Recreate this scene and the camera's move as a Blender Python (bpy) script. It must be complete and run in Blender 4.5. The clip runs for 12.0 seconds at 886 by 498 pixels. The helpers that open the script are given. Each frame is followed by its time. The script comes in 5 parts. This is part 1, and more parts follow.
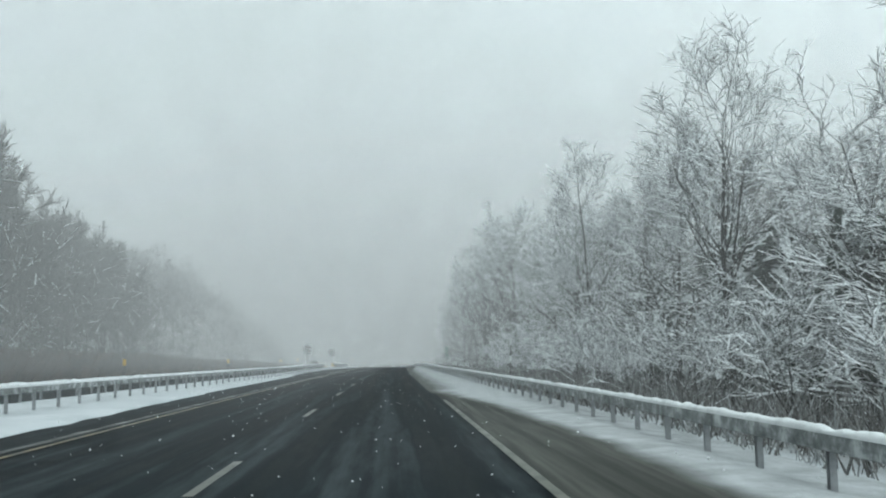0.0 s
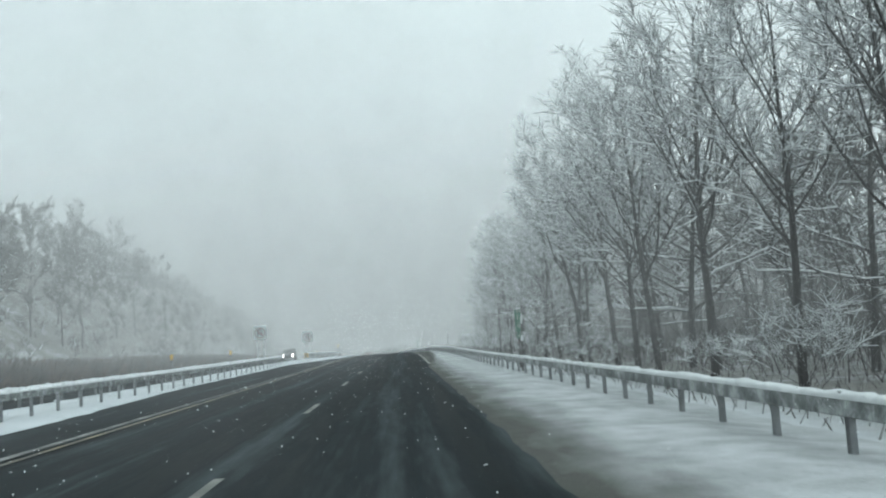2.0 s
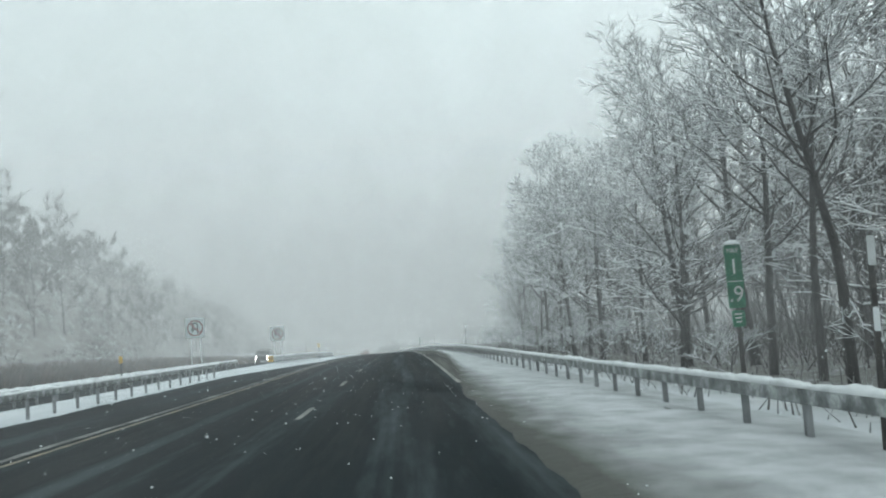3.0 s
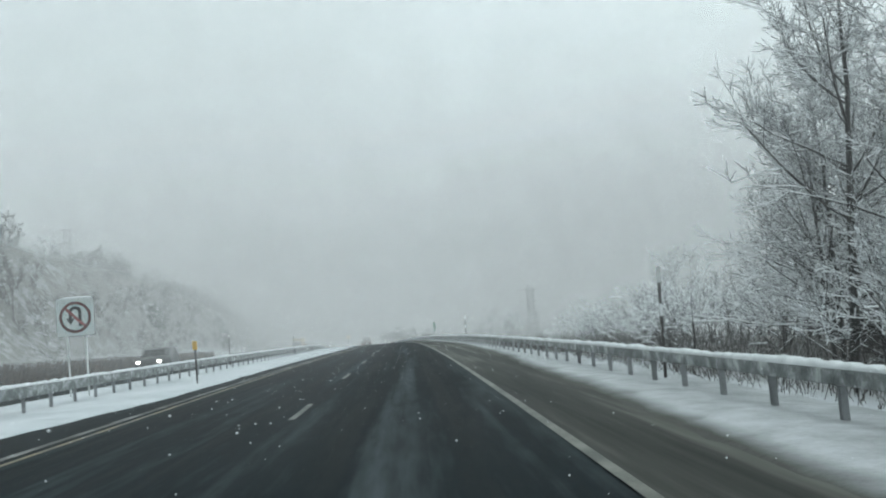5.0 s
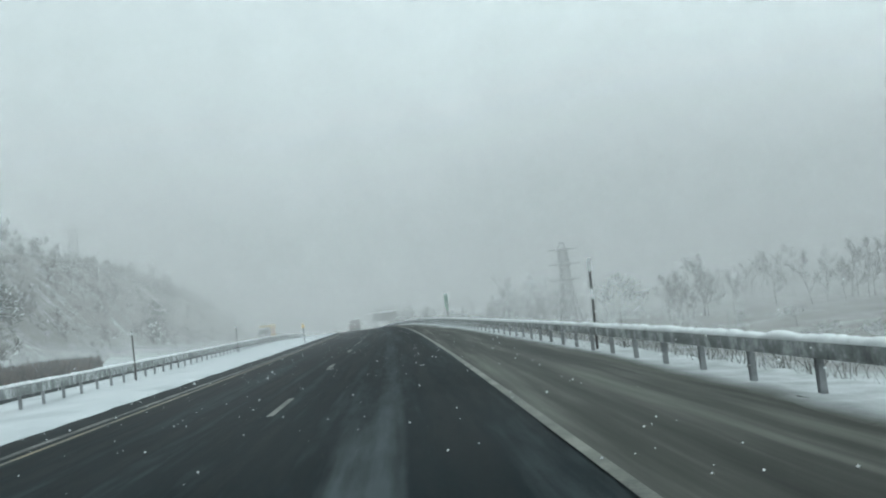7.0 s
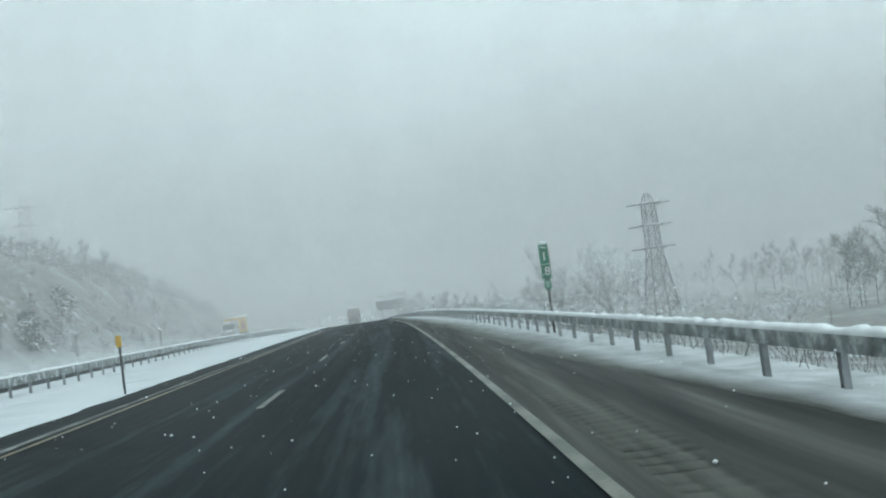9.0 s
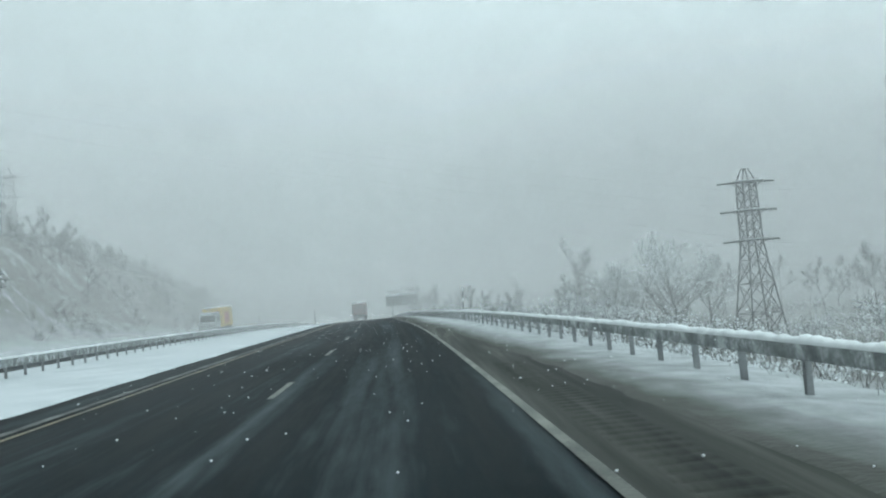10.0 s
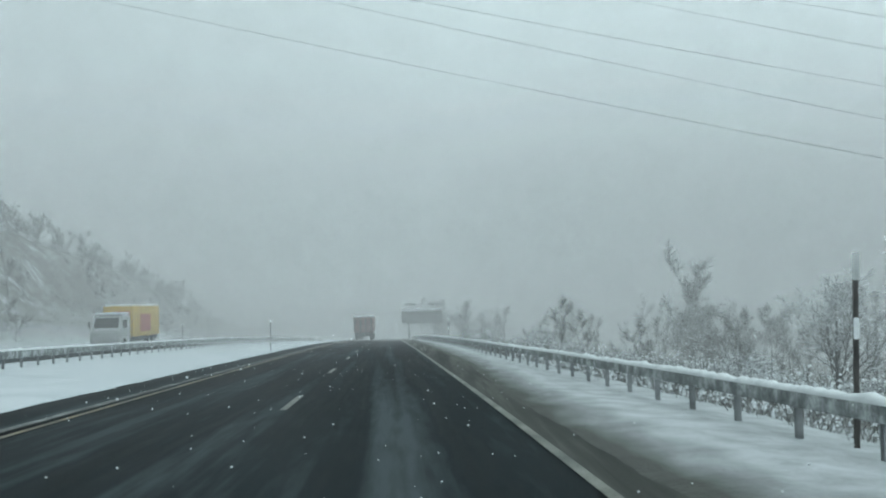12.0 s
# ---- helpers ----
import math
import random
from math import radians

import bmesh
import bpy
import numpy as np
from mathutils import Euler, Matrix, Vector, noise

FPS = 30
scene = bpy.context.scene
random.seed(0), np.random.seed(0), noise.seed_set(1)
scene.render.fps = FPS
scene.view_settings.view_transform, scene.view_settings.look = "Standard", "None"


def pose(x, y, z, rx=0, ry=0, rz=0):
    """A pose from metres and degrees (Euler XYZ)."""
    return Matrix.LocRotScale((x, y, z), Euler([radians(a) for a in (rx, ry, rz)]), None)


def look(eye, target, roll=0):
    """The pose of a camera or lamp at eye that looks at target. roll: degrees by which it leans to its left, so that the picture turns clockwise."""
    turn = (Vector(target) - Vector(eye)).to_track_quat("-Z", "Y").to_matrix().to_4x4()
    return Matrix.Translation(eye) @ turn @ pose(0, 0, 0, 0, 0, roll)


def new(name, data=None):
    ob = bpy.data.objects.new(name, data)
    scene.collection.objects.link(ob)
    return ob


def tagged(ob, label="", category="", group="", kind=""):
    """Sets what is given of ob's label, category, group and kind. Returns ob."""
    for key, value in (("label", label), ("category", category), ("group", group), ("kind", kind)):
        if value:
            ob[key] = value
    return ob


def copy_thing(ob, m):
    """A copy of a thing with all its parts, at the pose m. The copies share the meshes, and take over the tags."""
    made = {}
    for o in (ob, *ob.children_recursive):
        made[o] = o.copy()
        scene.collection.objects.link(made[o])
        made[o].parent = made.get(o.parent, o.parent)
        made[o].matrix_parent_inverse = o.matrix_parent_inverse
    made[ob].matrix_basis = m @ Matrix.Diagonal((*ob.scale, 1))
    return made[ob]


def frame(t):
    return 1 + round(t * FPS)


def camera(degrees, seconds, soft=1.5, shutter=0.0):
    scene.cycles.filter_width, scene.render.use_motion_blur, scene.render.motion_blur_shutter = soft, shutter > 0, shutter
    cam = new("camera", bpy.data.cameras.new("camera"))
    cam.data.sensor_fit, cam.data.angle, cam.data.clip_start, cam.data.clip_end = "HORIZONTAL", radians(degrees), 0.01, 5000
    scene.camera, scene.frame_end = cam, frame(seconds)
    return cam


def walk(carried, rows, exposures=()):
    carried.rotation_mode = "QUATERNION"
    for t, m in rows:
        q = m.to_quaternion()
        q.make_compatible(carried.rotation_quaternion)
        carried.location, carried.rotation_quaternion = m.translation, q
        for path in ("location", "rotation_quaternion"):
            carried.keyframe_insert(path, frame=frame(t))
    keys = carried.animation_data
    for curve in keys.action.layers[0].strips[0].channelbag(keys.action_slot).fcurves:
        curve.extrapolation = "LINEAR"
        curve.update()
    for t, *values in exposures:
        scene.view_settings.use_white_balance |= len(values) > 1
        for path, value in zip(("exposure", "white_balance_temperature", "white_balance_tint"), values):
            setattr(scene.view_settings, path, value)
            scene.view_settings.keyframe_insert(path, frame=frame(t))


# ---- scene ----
# ---------- the road's long profile (metres along, metres up) ----------
KNOTS = [(-300, 0.6), (-100, 0.2), (-20, 0.03), (20, -0.03), (60, -0.21), (100, -0.44), (140, -0.61), (180, -1.05),
         (220, -1.71), (260, -2.43), (300, -3.28), (340, -4.35), (380, -5.54), (420, -6.94), (480, -9.3), (540, -11.8),
         (640, -15.5), (800, -18.5), (1200, -20.0), (2600, -20.0)]
# the same for its bend to the left (metres along, metres across)
BEND = [(-300, -0.2), (-20, -0.02), (20, 0.02), (60, 0.19), (100, 0.44), (140, 0.76), (180, 0.89), (220, 0.74), (260, 0.15),
        (300, -1.08), (340, -3.11), (380, -5.28), (420, -7.34), (480, -10.5), (600, -17.0), (2600, -120.0)]


def through_knots(ks, y):
    """A smooth line through a short list of knots."""
    if y <= ks[0][0]:
        return ks[0][1]
    if y >= ks[-1][0]:
        return ks[-1][1]
    i = min(max(k for k in range(len(ks)) if ks[k][0] <= y), len(ks) - 2)
    (y0, z0), (y1, z1) = ks[i], ks[i + 1]

    def slope(k):
        a, b = ks[max(k - 1, 0)], ks[min(k + 1, len(ks) - 1)]
        return (b[1] - a[1]) / (b[0] - a[0])
    h = y1 - y0
    u = (y - y0) / h
    return ((2 * u**3 - 3 * u**2 + 1) * z0 + (u**3 - 2 * u**2 + u) * h * slope(i)
            + (-2 * u**3 + 3 * u**2) * z1 + (u**3 - u**2) * h * slope(i + 1))


def zroad(y):
    """Height of the carriageway at y."""
    return through_knots(KNOTS, y)


def xroad(y):
    """How far the middle of the right lane lies across at y."""
    return through_knots(BEND, y)


# ---------- camera and its drive ----------
cam = camera(52.3, 12.0, soft=2.0)
EYE = 1.38
# seconds, across, along, yaw (left +), pitch (up +), lean to the left
DRIVE = [
    (0.0, 0.23, 1.60, -3.45, 6.61, -0.96), (1.0, 0.23, 26.5, -3.44, 5.96, -2.95), (2.0, 0.24, 52.6, -3.40, 5.37, -3.69),
    (3.0, 0.25, 78.8, -3.43, 5.18, -4.21), (5.0, 0.22, 130.0, -3.00, 4.23, -5.16), (5.5, 0.16, 142.9, -3.02, 3.81, -6.09),
    (6.5, 0.32, 167.2, -3.36, 3.14, -7.26), (7.0, 0.38, 179.4, -3.30, 2.75, -7.29), (8.9, 0.57, 225.5, -2.72, 2.00, -7.93),
    (9.5, 0.55, 240.0, -1.77, 2.00, -7.07), (10.0, 0.41, 252.2, -1.81, 1.95, -5.46), (10.5, 0.26, 264.4, -4.14, 1.57, -3.91),
    (11.0, 0.08, 276.7, -4.68, 1.50, -1.96), (11.5, 0.05, 288.6, -0.80, 2.71, -1.66), (12.0, 0.02, 300.6, -0.61, 3.31, -1.14)]


def seat(t, x, y, yaw, pitch, lean):
    eye = Vector((x + xroad(y), y, zroad(y) + EYE))
    a, b = radians(yaw), radians(pitch)
    way = Vector((-math.sin(a) * math.cos(b), math.cos(a) * math.cos(b), math.sin(b)))
    return t, look(eye, eye + way, lean)


walk(cam, [seat(*row) for row in DRIVE],
     [(0.0, 0.34, 6450, 10), (1.0, 0.42, 6330, 9), (2.0, 0.48, 6400, 9), (3.0, 0.51, 6500, 10), (5.5, 0.37, 6450, 11), (7.0, 0.38, 6350, 8), (9.5, 0.4, 6200, 6), (10.5, 0.45, 6200, 6), (11.0, 0.51, 6200, 6), (11.5, 0.18, 6200, 6), (12.0, 0.22, 6200, 6)])

# ---------- overcast winter sky ----------
world = bpy.data.worlds.new("snow_sky")
scene.world = world
world.use_nodes = True
wn, wl = world.node_tree.nodes, world.node_tree.links
wn.clear()
w_out, w_bg, w_mix = wn.new("ShaderNodeOutputWorld"), wn.new("ShaderNodeBackground"), wn.new("ShaderNodeMixRGB")
w_sky, w_dim = wn.new("ShaderNodeTexSky"), wn.new("ShaderNodeMixRGB")
w_sky.sky_type, w_sky.sun_disc, w_sky.sun_elevation, w_sky.sun_rotation = "NISHITA", False, radians(35), radians(160)
w_dim.blend_type, w_dim.inputs[0].default_value, w_dim.inputs[2].default_value = "MULTIPLY", 1.0, (0.08, 0.08, 0.08, 1)
w_mix.inputs[0].default_value = 0.92
w_mix.inputs[2].default_value = (0.83, 0.975, 0.985, 1)
wl.new(w_sky.outputs[0], w_dim.inputs[1])
wl.new(w_dim.outputs[0], w_mix.inputs[1])
w_co, w_sep, w_side, w_lit = wn.new("ShaderNodeTexCoord"), wn.new("ShaderNodeSeparateXYZ"), wn.new("ShaderNodeMapRange"), wn.new("ShaderNodeMixRGB")
w_side.interpolation_type = "SMOOTHSTEP"   # sky brighter towards +x, set to match the camera's view
w_side.inputs["From Min"].default_value, w_side.inputs["From Max"].default_value = -0.7, 0.7
w_side.inputs["To Min"].default_value, w_side.inputs["To Max"].default_value = 0.74, 1.26
w_lit.blend_type, w_lit.inputs[0].default_value = "MULTIPLY", 1.0
wl.new(w_co.outputs["Generated"], w_sep.inputs[0])
wl.new(w_sep.outputs["X"], w_side.inputs["Value"])
wl.new(w_mix.outputs[0], w_lit.inputs[1])
wl.new(w_side.outputs[0], w_lit.inputs[2])
wl.new(w_lit.outputs[0], w_bg.inputs[0])
w_bg.inputs[1].default_value = 1.0
wl.new(w_bg.outputs[0], w_out.inputs[0])
sun = new("sun", bpy.data.lights.new("sun", "SUN"))
sun.data.energy, sun.data.angle, sun.data.color = 0.12, radians(60), (1.0, 0.98, 0.95)
# turned to come from the side where the sky is set brighter
sun.matrix_world = look((0, 0, 100), (-20, 60, 0))
scene.cycles.transparent_max_bounces = 128


# ---------- materials ----------
def shader(name):
    m = bpy.data.materials.new(name)
    m.use_nodes = True
    n, l = m.node_tree.nodes, m.node_tree.links
    return m, n, l, n["Principled BSDF"]


def ramp(n, stops):
    r = n.new("ShaderNodeValToRGB")
    while len(r.color_ramp.elements) < len(stops):
        r.color_ramp.elements.new(0.5)
    for e, (p, c) in zip(r.color_ramp.elements, stops):
        e.position, e.color = p, (*c, 1) if len(c) == 3 else c
    return r


def surface(name, colors, scale=2.0, fine=30.0, rough=0.8, metal=0.0, bump=0.3, depth=0.02, detail=6.0, stretch=(1, 1, 1), spec=0.3):
    """Noise at two scales between colours, with relief, in metres of the world."""
    m, n, l, b = shader(name)
    geo, mp = n.new("ShaderNodeNewGeometry"), n.new("ShaderNodeMapping")
    mp.inputs["Scale"].default_value = stretch
    l.new(geo.outputs["Position"], mp.inputs[0])
    big, small, mix = n.new("ShaderNodeTexNoise"), n.new("ShaderNodeTexNoise"), n.new("ShaderNodeMath")
    big.inputs["Scale"].default_value, small.inputs["Scale"].default_value = scale, fine
    big.inputs["Detail"].default_value, small.inputs["Detail"].default_value = detail, 4.0
    l.new(mp.outputs[0], big.inputs["Vector"])
    l.new(mp.outputs[0], small.inputs["Vector"])
    mix.operation, mix.use_clamp = "MULTIPLY_ADD", True
    mix.inputs[1].default_value = 0.35
    off = n.new("ShaderNodeMath")
    off.operation, off.inputs[1].default_value = "SUBTRACT", 0.175
    l.new(big.outputs[0], off.inputs[0])
    l.new(small.outputs[0], mix.inputs[0])
    l.new(off.outputs[0], mix.inputs[2])
    k = len(colors)
    r = ramp(n, [(0.3 + 0.4 * i / max(k - 1, 1), c) for i, c in enumerate(colors)])
    l.new(mix.outputs[0], r.inputs[0])
    l.new(r.outputs[0], b.inputs["Base Color"])
    b.inputs["Roughness"].default_value, b.inputs["Metallic"].default_value = rough, metal
    b.inputs["Specular IOR Level"].default_value = spec
    if bump:
        bp = n.new("ShaderNodeBump")
        bp.inputs["Strength"].default_value, bp.inputs["Distance"].default_value = bump, depth
        l.new(mix.outputs[0], bp.inputs["Height"])
        l.new(bp.outputs[0], b.inputs["Normal"])
    return m


M_SNOW = surface("fresh_snow", [(0.46, 0.49, 0.51), (0.56, 0.59, 0.61), (0.63, 0.65, 0.67)], 0.5, 9.0, 0.75, bump=0.5, depth=0.05)
M_TREE_SNOW = surface("clinging_snow", [(0.76, 0.79, 0.81), (0.87, 0.89, 0.90)], 3.0, 25.0, 0.8, bump=0)
M_VERGE = surface("ploughed_snow", [(0.34, 0.355, 0.36), (0.45, 0.47, 0.48), (0.56, 0.58, 0.595)], 1.7, 15.0, 0.75, bump=0.9, depth=0.07)
M_VERGE_OLD = surface("trodden_slush", [(0.04, 0.044, 0.044), (0.11, 0.113, 0.11), (0.28, 0.285, 0.28)], 0.8, 9.0, 0.7, bump=0.6, depth=0.03)
M_STEEL = surface("frosted_galvanised_steel", [(0.09, 0.10, 0.103), (0.20, 0.215, 0.217), (0.50, 0.525, 0.53)], 3.4, 20.0, 0.6, 0.2, 0.2, 0.006)
M_POST = surface("weathered_post_steel", [(0.20, 0.21, 0.22), (0.36, 0.37, 0.38)], 2.0, 18.0, 0.7, 0.1, 0.1, 0.004)
M_RAIL_SNOW = surface("caked_rail_snow", [(0.62, 0.645, 0.655), (0.76, 0.785, 0.795), (0.84, 0.86, 0.87)], 4.0, 40.0, 0.8, bump=0.9, depth=0.03)
M_BARK = surface("wet_bark", [(0.013, 0.0125, 0.012), (0.042, 0.039, 0.037)], 1.5, 22.0, 0.8, bump=0.6, depth=0.03, stretch=(1, 1, 0.25))
M_PAINT_W = surface("worn_white_road_paint", [(0.04, 0.042, 0.037), (0.115, 0.117, 0.10), (0.20, 0.20, 0.172)], 1.1, 25.0, 0.5, bump=0.1, depth=0.002)
M_PAINT_Y = surface("worn_yellow_road_paint", [(0.06, 0.06, 0.052), (0.17, 0.14, 0.085), (0.28, 0.22, 0.12)], 1.2, 25.0, 0.5, bump=0.1, depth=0.002)


def dirty_edge(m, reach):
    """Grey-brown slush worked into the road side of a snow bank, patchy."""
    n, l = m.node_tree.nodes, m.node_tree.links
    b = n["Principled BSDF"]
    inset, geo, patch = n.new("ShaderNodeAttribute"), n.new("ShaderNodeNewGeometry"), n.new("ShaderNodeTexNoise")
    inset.attribute_name = "inset"
    mp = n.new("ShaderNodeMapping")
    mp.inputs["Scale"].default_value = (1.5, 0.4, 1)
    l.new(geo.outputs["Position"], mp.inputs[0])
    l.new(mp.outputs[0], patch.inputs["Vector"])
    patch.inputs["Scale"].default_value, patch.inputs["Detail"].default_value = 1.3, 6.0
    far, amount = n.new("ShaderNodeMapRange"), n.new("ShaderNodeMath")
    far.inputs["From Max"].default_value = reach
    far.inputs["To Min"].default_value, far.inputs["To Max"].default_value = 0.72, -0.45
    l.new(inset.outputs["Fac"], far.inputs["Value"])
    amount.operation, amount.use_clamp = "MULTIPLY_ADD", True
    amount.inputs[1].default_value = 0.9
    l.new(patch.outputs[0], amount.inputs[0])
    l.new(far.outputs[0], amount.inputs[2])
    mix = n.new("ShaderNodeMixRGB")
    mix.inputs[2].default_value = (0.062, 0.065, 0.057, 1)
    was = b.inputs["Base Color"].links[0].from_socket
    l.new(amount.outputs[0], mix.inputs[0])
    l.new(was, mix.inputs[1])
    l.new(mix.outputs[0], b.inputs["Base Color"])


dirty_edge(M_VERGE, 1.5)


def grassy_snow():
    """Snow on rough ground: dead grass and low brush show through in patches of two sizes."""
    m = surface("snow_over_rough_grass", [(0.46, 0.49, 0.51), (0.56, 0.59, 0.61), (0.63, 0.65, 0.67)], 0.5, 9.0, 0.75, bump=0.5, depth=0.05)
    n, l = m.node_tree.nodes, m.node_tree.links
    b = n["Principled BSDF"]
    wild, geo = n.new("ShaderNodeAttribute"), n.new("ShaderNodeNewGeometry")
    wild.attribute_name = "wild"
    total = None
    for size, share in ((0.22, 0.6), (1.3, 0.7)):
        patch, part_of = n.new("ShaderNodeTexNoise"), n.new("ShaderNodeMath")
        patch.inputs["Scale"].default_value, patch.inputs["Detail"].default_value = size, 7.0
        l.new(geo.outputs["Position"], patch.inputs["Vector"])
        part_of.operation, part_of.inputs[1].default_value, part_of.inputs[2].default_value = "MULTIPLY_ADD", share, 0.0
        l.new(patch.outputs[0], part_of.inputs[0])
        if total:
            l.new(total.outputs[0], part_of.inputs[2])
        total = part_of
    shown = n.new("ShaderNodeMapRange")
    shown.inputs["From Min"].default_value, shown.inputs["From Max"].default_value = 0.36, 0.66
    l.new(total.outputs[0], shown.inputs["Value"])
    amount = n.new("ShaderNodeMath")
    amount.operation, amount.use_clamp = "MULTIPLY", True
    l.new(shown.outputs[0], amount.inputs[0])
    l.new(wild.outputs["Fac"], amount.inputs[1])
    mix = n.new("ShaderNodeMixRGB")
    mix.inputs[2].default_value = (0.17, 0.165, 0.155, 1)
    was = b.inputs["Base Color"].links[0].from_socket
    l.new(amount.outputs[0], mix.inputs[0])
    l.new(was, mix.inputs[1])
    l.new(mix.outputs[0], b.inputs["Base Color"])
    return m


M_GROUND = grassy_snow()


def wet_asphalt():
    """Wet dark asphalt: slush streaks between the wheel tracks, and sheen painted into one lane."""
    m, n, l, b = shader("wet_asphalt")
    geo = n.new("ShaderNodeNewGeometry")
    sep = n.new("ShaderNodeSeparateXYZ")
    l.new(geo.outputs["Position"], sep.inputs[0])
    own, mp = n.new("ShaderNodeCombineXYZ"), n.new("ShaderNodeMapping")
    mp.inputs["Scale"].default_value = (2.2, 0.05, 1)
    own_x = n.new("ShaderNodeAttribute")
    own_x.attribute_name = "across"
    l.new(own_x.outputs["Fac"], own.inputs[0])
    l.new(sep.outputs["Y"], own.inputs[1])
    l.new(own.outputs[0], mp.inputs[0])
    streak = n.new("ShaderNodeTexNoise")
    streak.inputs["Scale"].default_value, streak.inputs["Detail"].default_value = 1.0, 5.0
    l.new(mp.outputs[0], streak.inputs["Vector"])
    wave = n.new("ShaderNodeMath")   # crowns between the wheel tracks, two a lane
    wave.operation, wave.inputs[1].default_value, wave.inputs[2].default_value = "MULTIPLY_ADD", 2 * math.pi / 1.83, 0.0
    lane = n.new("ShaderNodeAttribute")
    lane.attribute_name = "across"
    l.new(lane.outputs["Fac"], wave.inputs[0])
    cosine = n.new("ShaderNodeMath")
    cosine.operation = "COSINE"
    l.new(wave.outputs[0], cosine.inputs[0])
    add = n.new("ShaderNodeMath")
    add.operation, add.inputs[1].default_value = "MULTIPLY_ADD", 0.07
    l.new(cosine.outputs[0], add.inputs[0])
    l.new(streak.outputs[0], add.inputs[2])
    # pale band in the driven lane only: slush crown plus road sheen as colour
    off, crown, crown_sheen = n.new("ShaderNodeMath"), n.new("ShaderNodeMapRange"), n.new("ShaderNodeMath")
    off.operation, crown.interpolation_type, crown_sheen.operation = "ABSOLUTE", "SMOOTHSTEP", "ADD"
    l.new(lane.outputs["Fac"], off.inputs[0])
    l.new(off.outputs[0], crown.inputs["Value"])
    crown.inputs["From Min"].default_value, crown.inputs["From Max"].default_value = 0.05, 0.85
    crown.inputs["To Min"].default_value, crown.inputs["To Max"].default_value = 0.045, 0.0
    l.new(add.outputs[0], crown_sheen.inputs[0])
    l.new(crown.outputs[0], crown_sheen.inputs[1])
    add = crown_sheen
    grit = n.new("ShaderNodeTexNoise")
    grit.inputs["Scale"].default_value, grit.inputs["Detail"].default_value = 45.0, 3.0
    l.new(geo.outputs["Position"], grit.inputs["Vector"])
    mix = n.new("ShaderNodeMath")
    mix.operation, mix.inputs[1].default_value = "MULTIPLY_ADD", 0.12
    l.new(grit.outputs[0], mix.inputs[0])
    l.new(add.outputs[0], mix.inputs[2])
    fleck, mp2, more = n.new("ShaderNodeTexNoise"), n.new("ShaderNodeMapping"), n.new("ShaderNodeMath")
    mp2.inputs["Scale"].default_value = (7.0, 0.7, 1)
    fleck.inputs["Scale"].default_value, fleck.inputs["Detail"].default_value = 1.0, 6.0
    l.new(own.outputs[0], mp2.inputs[0])
    l.new(mp2.outputs[0], fleck.inputs["Vector"])
    more.operation, more.inputs[1].default_value = "MULTIPLY_ADD", 0.34
    l.new(fleck.outputs[0], more.inputs[0])
    l.new(mix.outputs[0], more.inputs[2])
    mix = n.new("ShaderNodeMath")
    mix.operation, mix.inputs[1].default_value = "SUBTRACT", 0.17
    l.new(more.outputs[0], mix.inputs[0])
    r = ramp(n, [(0.34, (0.0035, 0.0068, 0.0086)), (0.56, (0.0098, 0.0150, 0.0178)), (0.84, (0.062, 0.076, 0.081))])
    l.new(mix.outputs[0], r.inputs[0])
    l.new(r.outputs[0], b.inputs["Base Color"])
    rr = ramp(n, [(0.40, (0.62, 0.62, 0.62)), (0.75, (0.8, 0.8, 0.8))])
    l.new(mix.outputs[0], rr.inputs[0])
    l.new(rr.outputs[0], b.inputs["Roughness"])
    b.inputs["Specular IOR Level"].default_value = 0.04
    bp = n.new("ShaderNodeBump")
    bp.inputs["Strength"].default_value, bp.inputs["Distance"].default_value = 0.3, 0.006
    l.new(grit.outputs[0], bp.inputs["Height"])
    l.new(bp.outputs[0], b.inputs["Normal"])
    return m


M_ASPHALT = wet_asphalt()
M_SLUSH = surface("brown_slush", [(0.016, 0.0185, 0.0175), (0.048, 0.051, 0.045), (0.125, 0.128, 0.114)], 0.9, 5.0, 0.7, bump=0.7, depth=0.03, stretch=(1.7, 0.05, 1), spec=0.08)


